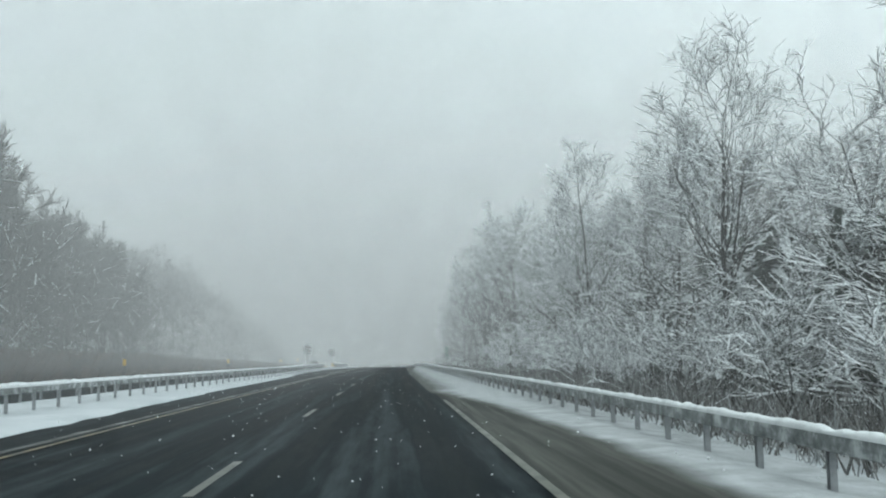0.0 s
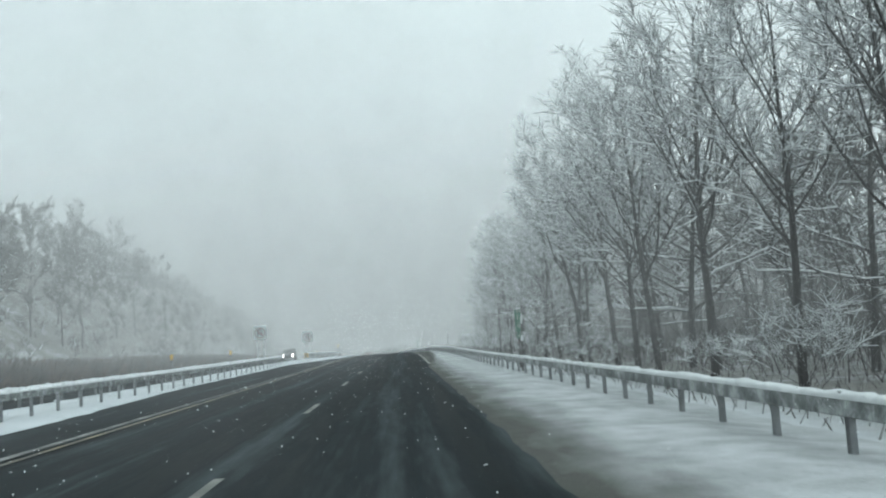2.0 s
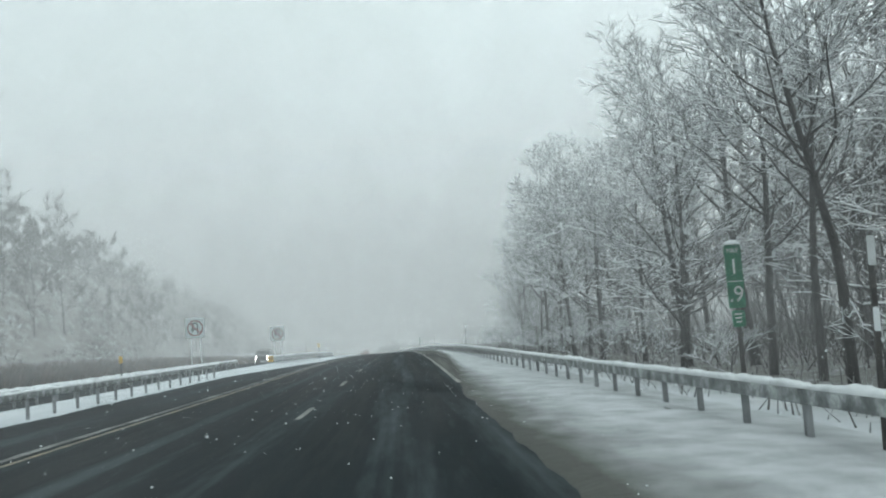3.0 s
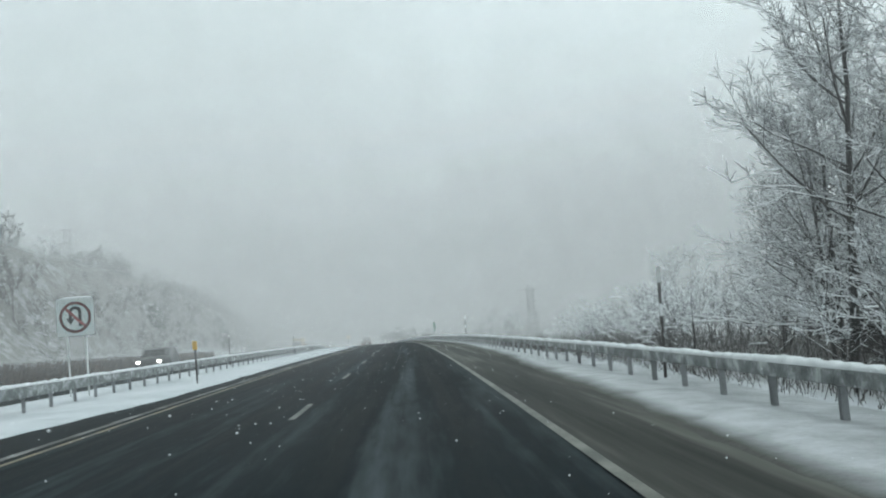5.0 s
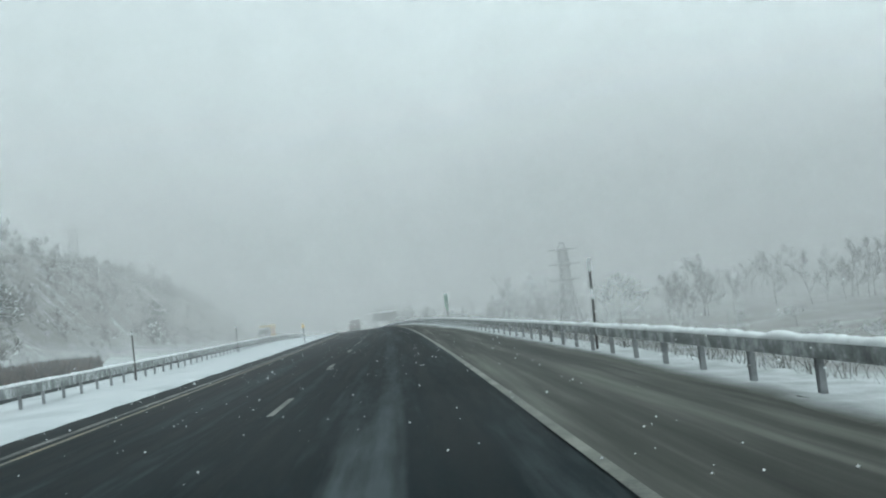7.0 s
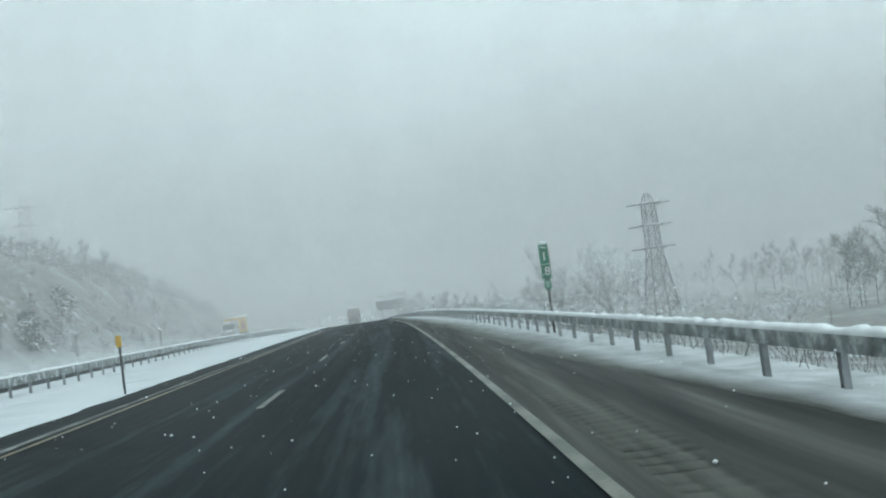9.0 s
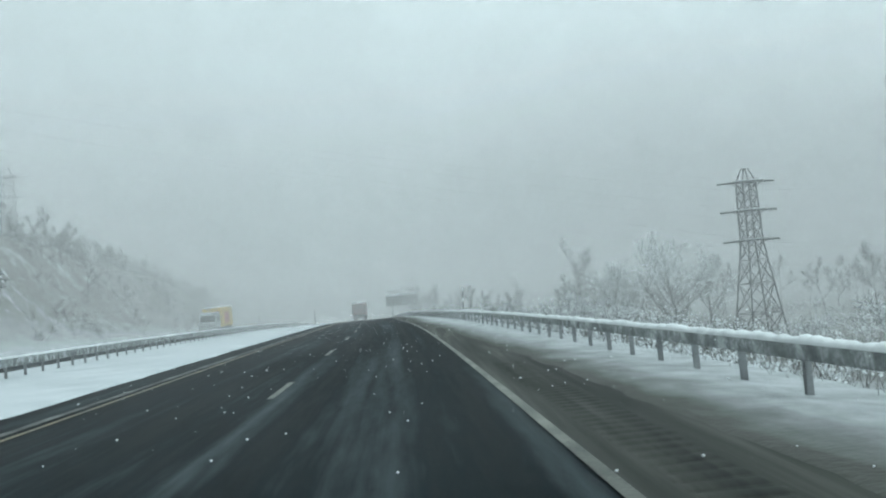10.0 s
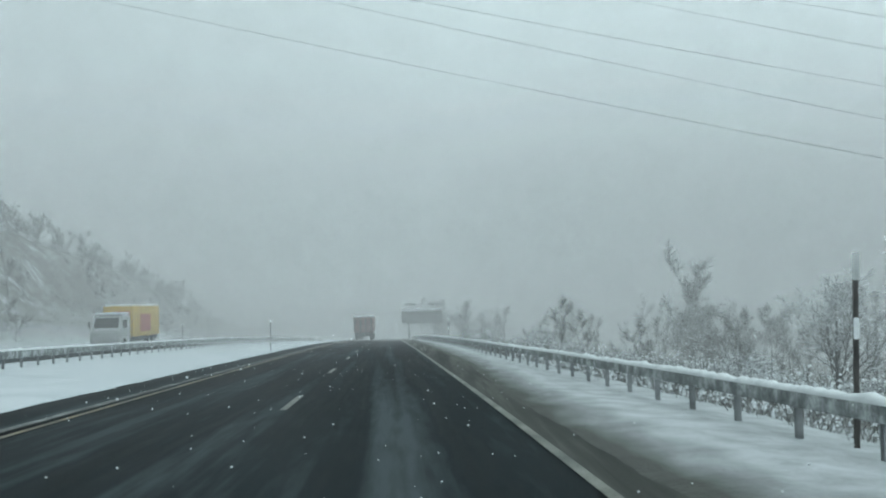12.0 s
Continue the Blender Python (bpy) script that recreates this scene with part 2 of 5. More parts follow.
def snow_mist():
    """Sheets standing in for snowy haze: let most light through and scatter a little."""
    m, n, l, b = shader("snow_haze_sheet")
    n.remove(b)
    geo, sep = n.new("ShaderNodeNewGeometry"), n.new("ShaderNodeSeparateXYZ")
    l.new(geo.outputs["Position"], sep.inputs[0])
    cloud = n.new("ShaderNodeTexNoise")
    cloud.inputs["Scale"].default_value, cloud.inputs["Detail"].default_value = 0.12, 3.0
    l.new(geo.outputs["Position"], cloud.inputs["Vector"])
    dens = n.new("ShaderNodeMapRange")
    dens.inputs["From Min"].default_value, dens.inputs["From Max"].default_value = 0.3, 0.7
    dens.inputs["To Min"].default_value, dens.inputs["To Max"].default_value = MIST * 0.8, MIST * 1.2
    l.new(cloud.outputs[0], dens.inputs["Value"])
    high = n.new("ShaderNodeMapRange")   # thins out upwards
    high.interpolation_type = "SMOOTHSTEP"
    high.inputs["From Min"].default_value, high.inputs["From Max"].default_value = 25.0, 75.0
    high.inputs["To Min"].default_value, high.inputs["To Max"].default_value = 1.0, 0.0
    l.new(sep.outputs["Z"], high.inputs["Value"])
    rise, low = n.new("ShaderNodeAttribute"), n.new("ShaderNodeMapRange")
    rise.attribute_name = "rise"         # thinned towards the road to keep it dark and hide the sheet edges
    low.interpolation_type = "SMOOTHSTEP"
    low.inputs["From Min"].default_value, low.inputs["From Max"].default_value = 0.0, 1.5
    l.new(rise.outputs["Fac"], low.inputs["Value"])
    lane = n.new("ShaderNodeAttribute")
    lane.attribute_name = "lane"
    sides = []
    for near, full in ((5.5, 9.0), (-13.0, -30.0)):   # beside the road it reaches down into the valley
        side = n.new("ShaderNodeMapRange")
        side.interpolation_type = "SMOOTHSTEP"
        side.inputs["From Min"].default_value, side.inputs["From Max"].default_value = near, full
        l.new(lane.outputs["Fac"], side.inputs["Value"])
        sides.append(side)
    beyond = n.new("ShaderNodeMapRange")              # and far ahead it lies on the road too, set to dim the trucks
    beyond.inputs["From Min"].default_value, beyond.inputs["From Max"].default_value = 320.0, 395.0
    l.new(sep.outputs["Y"], beyond.inputs["Value"])
    for side in sides + [beyond]:
        more = n.new("ShaderNodeMath")
        more.operation = "MAXIMUM"
        l.new(low.outputs[0], more.inputs[0])
        l.new(side.outputs[0], more.inputs[1])
        low = more
    axis, gap = n.new("ShaderNodeCombineXYZ"), n.new("ShaderNodeVectorMath")
    over = n.new("ShaderNodeMath")
    over.operation, over.inputs[1].default_value = "SUBTRACT", EYE
    l.new(rise.outputs["Fac"], over.inputs[0])
    l.new(lane.outputs["Fac"], axis.inputs[0])
    l.new(over.outputs[0], axis.inputs[1])
    gap.operation = "LENGTH"
    l.new(axis.outputs[0], gap.inputs[0])
    hole = n.new("ShaderNodeMapRange")   # soft-edged hole kept clear around the camera's path
    hole.interpolation_type = "SMOOTHSTEP"
    hole.inputs["From Min"].default_value, hole.inputs["From Max"].default_value = 0.5, 1.3
    l.new(gap.outputs["Value"], hole.inputs["Value"])
    shut = n.new("ShaderNodeMapRange")   # closed again past the end of the camera's path
    shut.inputs["From Min"].default_value, shut.inputs["From Max"].default_value = 306.0, 330.0
    l.new(sep.outputs["Y"], shut.inputs["Value"])
    closed = n.new("ShaderNodeMath")
    closed.operation = "MAXIMUM"
    l.new(hole.outputs[0], closed.inputs[0])
    l.new(shut.outputs[0], closed.inputs[1])
    hole = closed
    drift = n.new("ShaderNodeMapRange")  # heavier before the open valley, tuned to the contrast seen from the camera
    drift.interpolation_type = "SMOOTHSTEP"
    drift.inputs["From Min"].default_value, drift.inputs["From Max"].default_value = 130.0, 240.0
    drift.inputs["To Min"].default_value, drift.inputs["To Max"].default_value = 1.28, 1.0
    l.new(sep.outputs["Y"], drift.inputs["Value"])
    ahead = n.new("ShaderNodeMapRange")  # a little thicker far ahead, tuned to the camera's view
    ahead.interpolation_type = "SMOOTHSTEP"
    ahead.inputs["From Min"].default_value, ahead.inputs["From Max"].default_value = 320.0, 430.0
    ahead.inputs["To Min"].default_value, ahead.inputs["To Max"].default_value = 1.0, 1.05
    l.new(sep.outputs["Y"], ahead.inputs["Value"])
    flank = []
    for near, full, least, most in ((-20.0, -36.0, -0.5, 0.1), (20.0, 40.0, 0.0, 0.3)):   # thinner against the hillside, thicker over the far trees, tuned to the camera's view
        bank, along, much = n.new("ShaderNodeMapRange"), n.new("ShaderNodeMapRange"), n.new("ShaderNodeMath")
        bank.interpolation_type = "SMOOTHSTEP"
        bank.inputs["From Min"].default_value, bank.inputs["From Max"].default_value = near, full
        l.new(lane.outputs["Fac"], bank.inputs["Value"])
        along.inputs["From Min"].default_value, along.inputs["From Max"].default_value = 120.0, 320.0
        along.inputs["To Min"].default_value, along.inputs["To Max"].default_value = least, most
        l.new(sep.outputs["Y"], along.inputs["Value"])
        much.operation, much.inputs[2].default_value = "MULTIPLY_ADD", 1.0
        l.new(bank.outputs[0], much.inputs[0])
        l.new(along.outputs[0], much.inputs[1])
        flank.append(much)
    last = dens
    for factor in (low, hole, drift, ahead, *flank, high):
        al = n.new("ShaderNodeMath")
        al.operation = "MULTIPLY"
        l.new(last.outputs[0], al.inputs[0])
        l.new(factor.outputs[0], al.inputs[1])
        last = al
    # shaded as if facing up, so every sheet takes the full sky light
    up = n.new("ShaderNodeCombineXYZ")
    up.inputs[2].default_value = 1.0
    dif, clear, mix = n.new("ShaderNodeBsdfDiffuse"), n.new("ShaderNodeBsdfTransparent"), n.new("ShaderNodeMixShader")
    dif.inputs["Color"].default_value = (0.99, 0.99, 0.99, 1)
    l.new(up.outputs[0], dif.inputs["Normal"])
    l.new(al.outputs[0], mix.inputs[0])
    l.new(clear.outputs[0], mix.inputs[1])
    l.new(dif.outputs[0], mix.inputs[2])
    l.new(mix.outputs[0], n["Material Output"].inputs["Surface"])
    return m


MIST_STEP = 8.0
MIST = 1 - math.exp(-0.0064 * MIST_STEP)
M_MIST = snow_mist()


# ---------- building helpers ----------
def mesh_of(bm, name, material, smooth=False):
    me = bpy.data.meshes.new(name)
    bm.to_mesh(me)
    bm.free()
    me.materials.append(material)
    if smooth:
        me.shade_smooth()
    return me


def part(name, bm, material, parent=None, label="", smooth=False):
    """One mesh object under a thing or under a part."""
    ob = new(name, bm if isinstance(bm, bpy.types.Mesh) else mesh_of(bm, name, material, smooth))
    if parent:
        ob.parent = parent
    return tagged(ob, label)


def sheet(verts, faces, name, material, smooth=True):
    me = bpy.data.meshes.new(name)
    me.from_pydata(verts, [], faces)
    me.materials.append(material)
    if smooth:
        me.shade_smooth()
    return me


def grid_mesh(name, rows, material, smooth=True):
    """A sheet through rows of points, all rows equally long."""
    k = len(rows[0])
    verts = [v for row in rows for v in row]
    faces = [(i * k + j, i * k + j + 1, (i + 1) * k + j + 1, (i + 1) * k + j) for i in range(len(rows) - 1) for j in range(k - 1)]
    return sheet(verts, faces, name, material, smooth)


def box(bm, sx, sy, sz, at=(0, 0, 0), bevel=0.0, turn=None):
    """A box of that size centred at a point, its edges rounded."""
    m = Matrix.Translation(at) @ (turn or Matrix()) @ Matrix.Diagonal((sx, sy, sz, 1))
    vs = bmesh.ops.create_cube(bm, size=1, matrix=m)["verts"]
    if bevel:
        es = list({e for v in vs for e in v.link_edges})
        bmesh.ops.bevel(bm, geom=es, offset=bevel, segments=2, affect="EDGES", profile=0.5)
    return vs


def rod(bm, a, b, r0, r1=None, sides=6):
    """A tapered rod from a to b."""
    a, b = Vector(a), Vector(b)
    d = b - a
    m = Matrix.Translation((a + b) / 2) @ d.to_track_quat("Z", "Y").to_matrix().to_4x4()
    bmesh.ops.create_cone(bm, cap_ends=True, segments=sides, radius1=r0, radius2=r0 if r1 is None else r1, depth=d.length, matrix=m)


def lerp(pairs, y):
    """Straight interpolation in a short list of (along, value)."""
    if y <= pairs[0][0]:
        return pairs[0][1]
    for (a, u), (b, v) in zip(pairs, pairs[1:]):
        if y <= b:
            return u + (v - u) * (y - a) / (b - a)
    return pairs[-1][1]


def wob(x, y, s, k=0.0):
    return noise.noise((x * s, y * s, k))


# ---------- plan ----------
DASH = -1.83
EDGE = [(-60, 1.85), (150, 1.83), (230, 1.79), (300, 1.70), (600, 1.66)]
YELLOW = [(-60, -5.3), (95, -5.45), (150, -5.25), (230, -5.12), (600, -5.12)]
RAIL_R = [(-60, 4.62), (600, 4.64)]
RAIL_L = [(-60, -9.9), (0, -9.9), (100, -9.4), (200, -10.0), (300, -13.7), (420, -16.4), (600, -19.0)]
SNOW_R = [(-60, 3.3), (15, 3.3), (27, 2.8), (37, 1.66), (100, 1.64), (118, 2.4), (136, 2.95), (147, 3.25), (156, 3.3), (163, 3.7), (176, 3.8), (186, 3.95),
          (197, 4.2), (236, 3.9), (247, 3.1), (262, 3.0), (276, 2.8), (284, 2.55), (300, 2.4), (309, 2.15), (318, 2.2), (335, 2.7), (600, 3.2)]
GRIME = [(28, 3.2), (40, 1.0), (105, 1.0), (122, 3.0), (238, 3.0), (248, 1.0), (275, 1.2), (600, 1.2)]   # how soon the slushy edge of the snow turns white
SNOW_L = [(-60, -7.0), (22, -7.0), (45, -7.7), (75, -8.1), (92, -9.2), (128, -9.3), (146, -7.4), (156, -6.5), (300, -6.7), (420, -7.2), (600, -7.6)]


def smooth(a, b, v):
    u = min(1, max(0, (v - a) / (b - a)))
    return u * u * (3 - 2 * u)


def shoulder_snow(x):
    """Height of the snow beside the carriageway: it falls away under the rail."""
    return lerp([(3.4, 0.07), (4.3, 0.035), (4.65, -0.02), (5.6, -0.10)], x)


def terrain(x, y):
    """Height of the ground over the carriageway's level at that y."""
    left = lerp(RAIL_L, y)
    h = -0.10
    if x > 4.2:
        open_side = smooth(165, 215, y)
        wood = -0.25 * smooth(4.6, 8, x) + 0.5 * smooth(12, 40, x)
        vale = -0.5 * smooth(4.9, 7, x) - 3.6 * smooth(6.5, 26, x) - 1.0 * smooth(45, 110, x)
        h += wood * (1 - open_side) + vale * open_side
        h += 0.10 * wob(x, y, 0.35) * smooth(5, 7, x)
    if x < left - 16:
        d = left - 16 - x
        steep = lerp([(-60, 18.0), (100, 18.0), (135, 14.0), (190, 16.0), (300, 16.0), (380, 15.0), (450, 14.0), (540, 8.0), (700, 4.0)], y)
        run = lerp([(150, 32.0), (220, 20.0), (330, 16.0)], y)
        h += steep * smooth(0, run, d) + 0.15 * min(max(0, d - run), 60) + 0.9 * wob(x, y, 0.11) * smooth(2, 12, d) + 0.12 * wob(x, y, 0.3) * smooth(2, 6, d)
    return h


# ---------- ground ----------
def ground_rows():
    ys = [-300, -150, -80] + [-60 + 4 * i for i in range(165)] + [620, 660, 720, 800, 950, 1200, 1600, 2500]
    xs = ([-2500, -1200, -600, -300, -200, -150, -120] + [-104 + 2.5 * i for i in range(38)]
          + [-8.0, -6.5, -3, 0, 3, 4.2, 4.6, 5.2, 6, 7, 8, 10, 12, 14, 17, 20, 24, 28, 34, 42, 52, 65, 85, 110, 150, 220, 350, 700, 1400, 2500])
    rows = [[(x + xroad(y), y, zroad(y) + terrain(x, y)) for x in xs] for y in ys]
    rough = [smooth(16, 22, lerp(RAIL_L, y) - x) if x < -15 else smooth(5.5, 9, x) for y in ys for x in xs]
    return rows, rough


ground_points, rough_ground = ground_rows()
ground_mesh = grid_mesh("ground", ground_points, M_GROUND)
ground_mesh.attributes.new("wild", "FLOAT", "POINT").data.foreach_set("value", rough_ground)
ground = tagged(new("ground", ground_mesh), "rolling snow-covered ground beside the highway", "ground", kind="structure")


def strip(name, inner, outer, y0, y1, step, lift, material, cols=6, edge=0.0, amp=0.0, drop=0.0, seed=0.0, grime=None):
    """A sheet along the road between two lines; edge: raggedness of its first side, amp: unevenness."""
    rows, across, inset = [], [], []
    n_rows = int((y1 - y0) / step)
    for i in range(n_rows + 1):
        y = y0 + (y1 - y0) * i / n_rows
        a, b = inner(y), outer(y)
        a += edge * (wob(seed, y, 0.6, 3) + 0.6 * wob(seed, y, 2.3, 5))
        row = []
        for j in range(cols + 1):
            u = j / cols
            x = a + (b - a) * u
            across.append(x)
            inset.append(abs(x - a) * (grime(y) if grime else 1))
            hump = amp * (wob(x, y, 0.9, seed) + 0.5 * wob(x, y, 3.1, seed)) * min(1, 3 * u)
            row.append((x + xroad(y), y, zroad(y) + (lift(x) if callable(lift) else lift) * (1 if not drop else 0.0 if j == 0 else 0.42 + 0.58 * smooth(0, drop, abs(x - a))) + hump))
        rows.append(row)
    me = grid_mesh(name, rows, material)
    me.attributes.new("across", "FLOAT", "POINT").data.foreach_set("value", across)
    me.attributes.new("inset", "FLOAT", "POINT").data.foreach_set("value", inset)
    return me


road = tagged(new("road", strip("road", lambda y: -9.9, lambda y: 4.3, -60, 600, 4, 0.0, M_ASPHALT, 12)),
              "wet dark asphalt carriageway with thin slush streaks", "road", kind="structure")
shoulder = tagged(new("road_shoulder", strip("road_shoulder", lambda y: lerp(EDGE, y) - 0.03, lambda y: 4.33, -60, 600, 1.0, 0.010, M_SLUSH, 12, 0.0, 0.012)),
                  "asphalt shoulder covered in brown-grey slush", "road shoulder", kind="structure")
far_road = tagged(new("road", strip("road", lambda y: lerp(RAIL_L, y) - 14.5, lambda y: lerp(RAIL_L, y) - 3.2, -60, 600, 4, -0.03, M_ASPHALT, 10)),
                  "wet opposing carriageway beyond the median", "road", kind="structure")
verge_r = tagged(new("snow_verge", strip("snow_verge", lambda y: lerp(SNOW_R, y), lambda y: 5.6, -60, 600, 0.36, shoulder_snow, M_VERGE, 20, 0.08, 0.034, 0.9, 2.0, lambda y: lerp(GRIME, y))),
                 "ploughed snow lying on the shoulder under the guardrail", "snow", kind="structure")
verge_l = tagged(new("snow_median", strip("snow_median", lambda y: lerp(SNOW_L, y), lambda y: lerp(RAIL_L, y) - 2.6, -60, 600, 0.8, 0.06, M_SNOW, 14, 0.16, 0.02, 0.6, 7.0)),
                 "smooth white snow covering the grass median", "snow", kind="structure")

slush_line = tagged(new("slush_ridge", strip("slush_ridge", lambda y: lerp(YELLOW, y) - 0.2, lambda y: lerp(YELLOW, y) - 0.38, -60, 600, 0.5, 0.03, M_VERGE_OLD, 3, 0.03, 0.012)),
                    "thin ridge of slush along the left edge line", "slush", kind="structure")

# milled rumble bars filled with dark slush along the shoulder
bar_rows = [[(-0.19, -0.085, 0), (-0.17, -0.085, 0.006), (0.17, -0.085, 0.006), (0.19, -0.085, 0)], [(-0.19, -0.05, 0.008), (-0.16, -0.05, 0.016), (0.16, -0.05, 0.016), (0.19, -0.05, 0.008)],
            [(-0.19, 0.05, 0.008), (-0.16, 0.05, 0.016), (0.16, 0.05, 0.016), (0.19, 0.05, 0.008)], [(-0.19, 0.085, 0), (-0.17, 0.085, 0.006), (0.17, 0.085, 0.006), (0.19, 0.085, 0)]]
bar_mesh = grid_mesh("rumble_bar", bar_rows, M_SLUSH)
for k in range(140):
    y = 228 + 0.30 * k
    d = part("rumble_bar", bar_mesh, M_SLUSH, shoulder)
    d.matrix_basis = Matrix.Translation((2.38 + 0.05 * wob(0, y, 3.0) + xroad(y), y, zroad(y) + 0.012)) @ Matrix.Rotation(0.16 * wob(1, y, 5.0), 4, "Z") @ Matrix.Diagonal((1.45 + 0.35 * wob(2, y, 4.0), 1.25 + 0.5 * wob(3, y, 4.0), 0.75 + 0.5 * wob(4, y, 4.0), 1))

# painted lines
for label, at, w, mat, lo, hi in (("worn white edge line", EDGE, 0.12, M_PAINT_W, -60, 30), ("worn white edge line", EDGE, 0.12, M_PAINT_W, 105, 600),
                                  ("worn yellow edge line", YELLOW, 0.11, M_PAINT_Y, -60, 600)):
    line = strip("edge_line", lambda y: lerp(at, y) - w / 2, lambda y: lerp(at, y) + w / 2, lo, hi, 2, 0.021, mat, 1)
    part("edge_line", line, mat, road, label)
dash_rows = [[(-0.06, 0, 0), (0.06, 0, 0)], [(-0.06, 3.05, 0), (0.06, 3.05, 0)]]
dash_mesh = grid_mesh("lane_dash", dash_rows, M_PAINT_W)
for k in range(-3, 48):
    y = -1.16 + 12.192 * k
    d = part("lane_dash", dash_mesh, M_PAINT_W, road)
    d.matrix_basis = Matrix.Translation((DASH + xroad(y), y, zroad(y) + 0.008)) @ Matrix.Rotation(-math.atan2(xroad(y + 3) - xroad(y), 3), 4, "Z") @ Matrix.Rotation(math.atan2(zroad(y + 3) - zroad(y), 3), 4, "X")


# ---------- guardrails ----------
def post_mesh():
    bm = bmesh.new()
    box(bm, 0.075, 0.008, 0.62, (0, -0.035, 0.06))
    box(bm, 0.075, 0.008, 0.62, (0, 0.035, 0.06))
    box(bm, 0.008, 0.062, 0.62, (0, 0, 0.06))
    return mesh_of(bm, "post", M_POST)


POST = post_mesh()


def guardrail(label, line, y0, y1, base, spacing, phase, side, slip=((0, 0.0),), low=0.36):
    """Box beam on weak steel posts, with a ridge of snow along its top."""
    thing = tagged(new("guardrail"), label, "guardrail", "guardrails along the highway")
    rows, caps = [], []
    n_rows = int((y1 - y0) / 0.22)
    for i in range(n_rows + 1):
        y = y0 + (y1 - y0) * i / n_rows
        x, z = lerp(line, y) + xroad(y), zroad(y) + base
        c = 0.012
        ring = [(-0.076, low + c), (-0.076, 0.545 - c), (-0.076 + c, 0.545), (0.076 - c, 0.545), (0.076, 0.545 - c), (0.076, low + c), (0.076 - c, low), (-0.076 + c, low)]
        rows.append([(x + a, y, z + b) for a, b in ring + ring[:1]])
    n_caps = int((y1 - y0) / 0.11)
    for i in range(n_caps + 1):
        y = y0 + (y1 - y0) * i / n_caps
        x, z = lerp(line, y) + xroad(y), zroad(y) + base
        h = max(0.015, 0.058 + 0.026 * wob(x, y, 0.9) + 0.026 * wob(x, y, 2.6) + 0.024 * wob(x, y, 7.3) + 0.03 * wob(x, y, 17.0))
        lean = 0.02 * wob(x, y, 1.7, 2) + 0.016 * wob(x, y, 8.0, 2)
        cap = [(-0.079, 0.532), (-0.082 + lean, 0.545 + 0.4 * h), (-0.05 + lean, 0.545 + 0.9 * h), (lean, 0.545 + h), (0.05 + lean, 0.545 + 0.9 * h), (0.082 + lean, 0.545 + 0.4 * h), (0.079, 0.532)]
        caps.append([(x + a, y, z + b) for a, b in cap])
    part("beam", grid_mesh("beam", rows, M_STEEL), M_STEEL, thing, "frosted grey steel box beam")
    part("snow_cap", grid_mesh("snow_cap", caps, M_RAIL_SNOW), M_RAIL_SNOW, thing, "ridge of fresh snow on the beam")
    k0 = int((y0 - phase) / spacing) + 1
    k = 0
    while phase + spacing * (k0 + k) < y1 - 0.2:
        y = phase + spacing * (k0 + k)
        y += lerp(slip, y)
        p = part("post", POST, M_POST, thing)
        p.matrix_basis = pose(lerp(line, y) + xroad(y) + side * 0.03, y, zroad(y) + base + 0.02, 0, 0, 0)
        k += 1
    return thing


guardrail("frosted steel box-beam guardrail capped with snow", RAIL_R, -20, 470, 0.0, 1.8288, 10.65, 1,
          ((10, 0.0), (75, -0.5), (152, -1.33), (188, -1.24), (249, -1.13), (285, -1.5), (313, -1.35)))
guardrail("frosted steel median guardrail capped with snow", RAIL_L, -20, 127.5, 0.2, 1.8288, 26.0, -1)
guardrail("frosted steel median guardrail capped with snow", RAIL_L, 148.5, 520, 0.2, 1.8288, 152.0, -1, low=0.24)
guardrail("snow-topped guardrail of the opposing carriageway", [(p, x - 2.9) for p, x in RAIL_L], -20, 150, 0.1, 1.8288, 1.0, 1)

# ---------- sheets standing in for haze in the snowy air ---
def mist_sheet(y):
    """Thin sheet across the valley standing in for haze, open along the camera's path."""
    z0, hx, hz, r = zroad(y), xroad(y) + 0.3, zroad(y) + EYE, 0.5
    xs, zs = [-420, hx - r, hx + r, 420], [z0 - 30, hz - r, hz + r, z0 + 90]
    verts = [(x, y, z) for z in zs for x in xs]
    faces = [(j * 4 + i, j * 4 + i + 1, (j + 1) * 4 + i + 1, (j + 1) * 4 + i) for j in range(3) for i in range(3) if y > 306 or (i, j) != (1, 1)]
    me = bpy.data.meshes.new("snow_mist")
    me.from_pydata(verts, [], faces)
    me.attributes.new("rise", "FLOAT", "POINT").data.foreach_set("value", [z - z0 for x, y, z in verts])
    me.attributes.new("lane", "FLOAT", "POINT").data.foreach_set("value", [x - hx for x, y, z in verts])
    me.materials.append(M_MIST)
    return me


for k in range(100):
    y = 10.0 + MIST_STEP * k
    tagged(new("snow_mist", mist_sheet(y)), "thin see-through sheet standing in for snowy haze", "snow mist", kind="stuff")


# ---------- trees ----------
M_TWIG = surface("grey_twig_bark", [(0.045, 0.042, 0.040), (0.10, 0.095, 0.09)], 3.0, 20.0, 0.85, bump=0)
M_CONIFER = surface("dark_evergreen_needles", [(0.018, 0.030, 0.022), (0.045, 0.062, 0.048)], 2.0, 18.0, 0.8, bump=0)
M_BROWN = surface("dead_brown_brush", [(0.030, 0.019, 0.013), (0.085, 0.050, 0.031)], 0.6, 9.0, 0.9, bump=0)


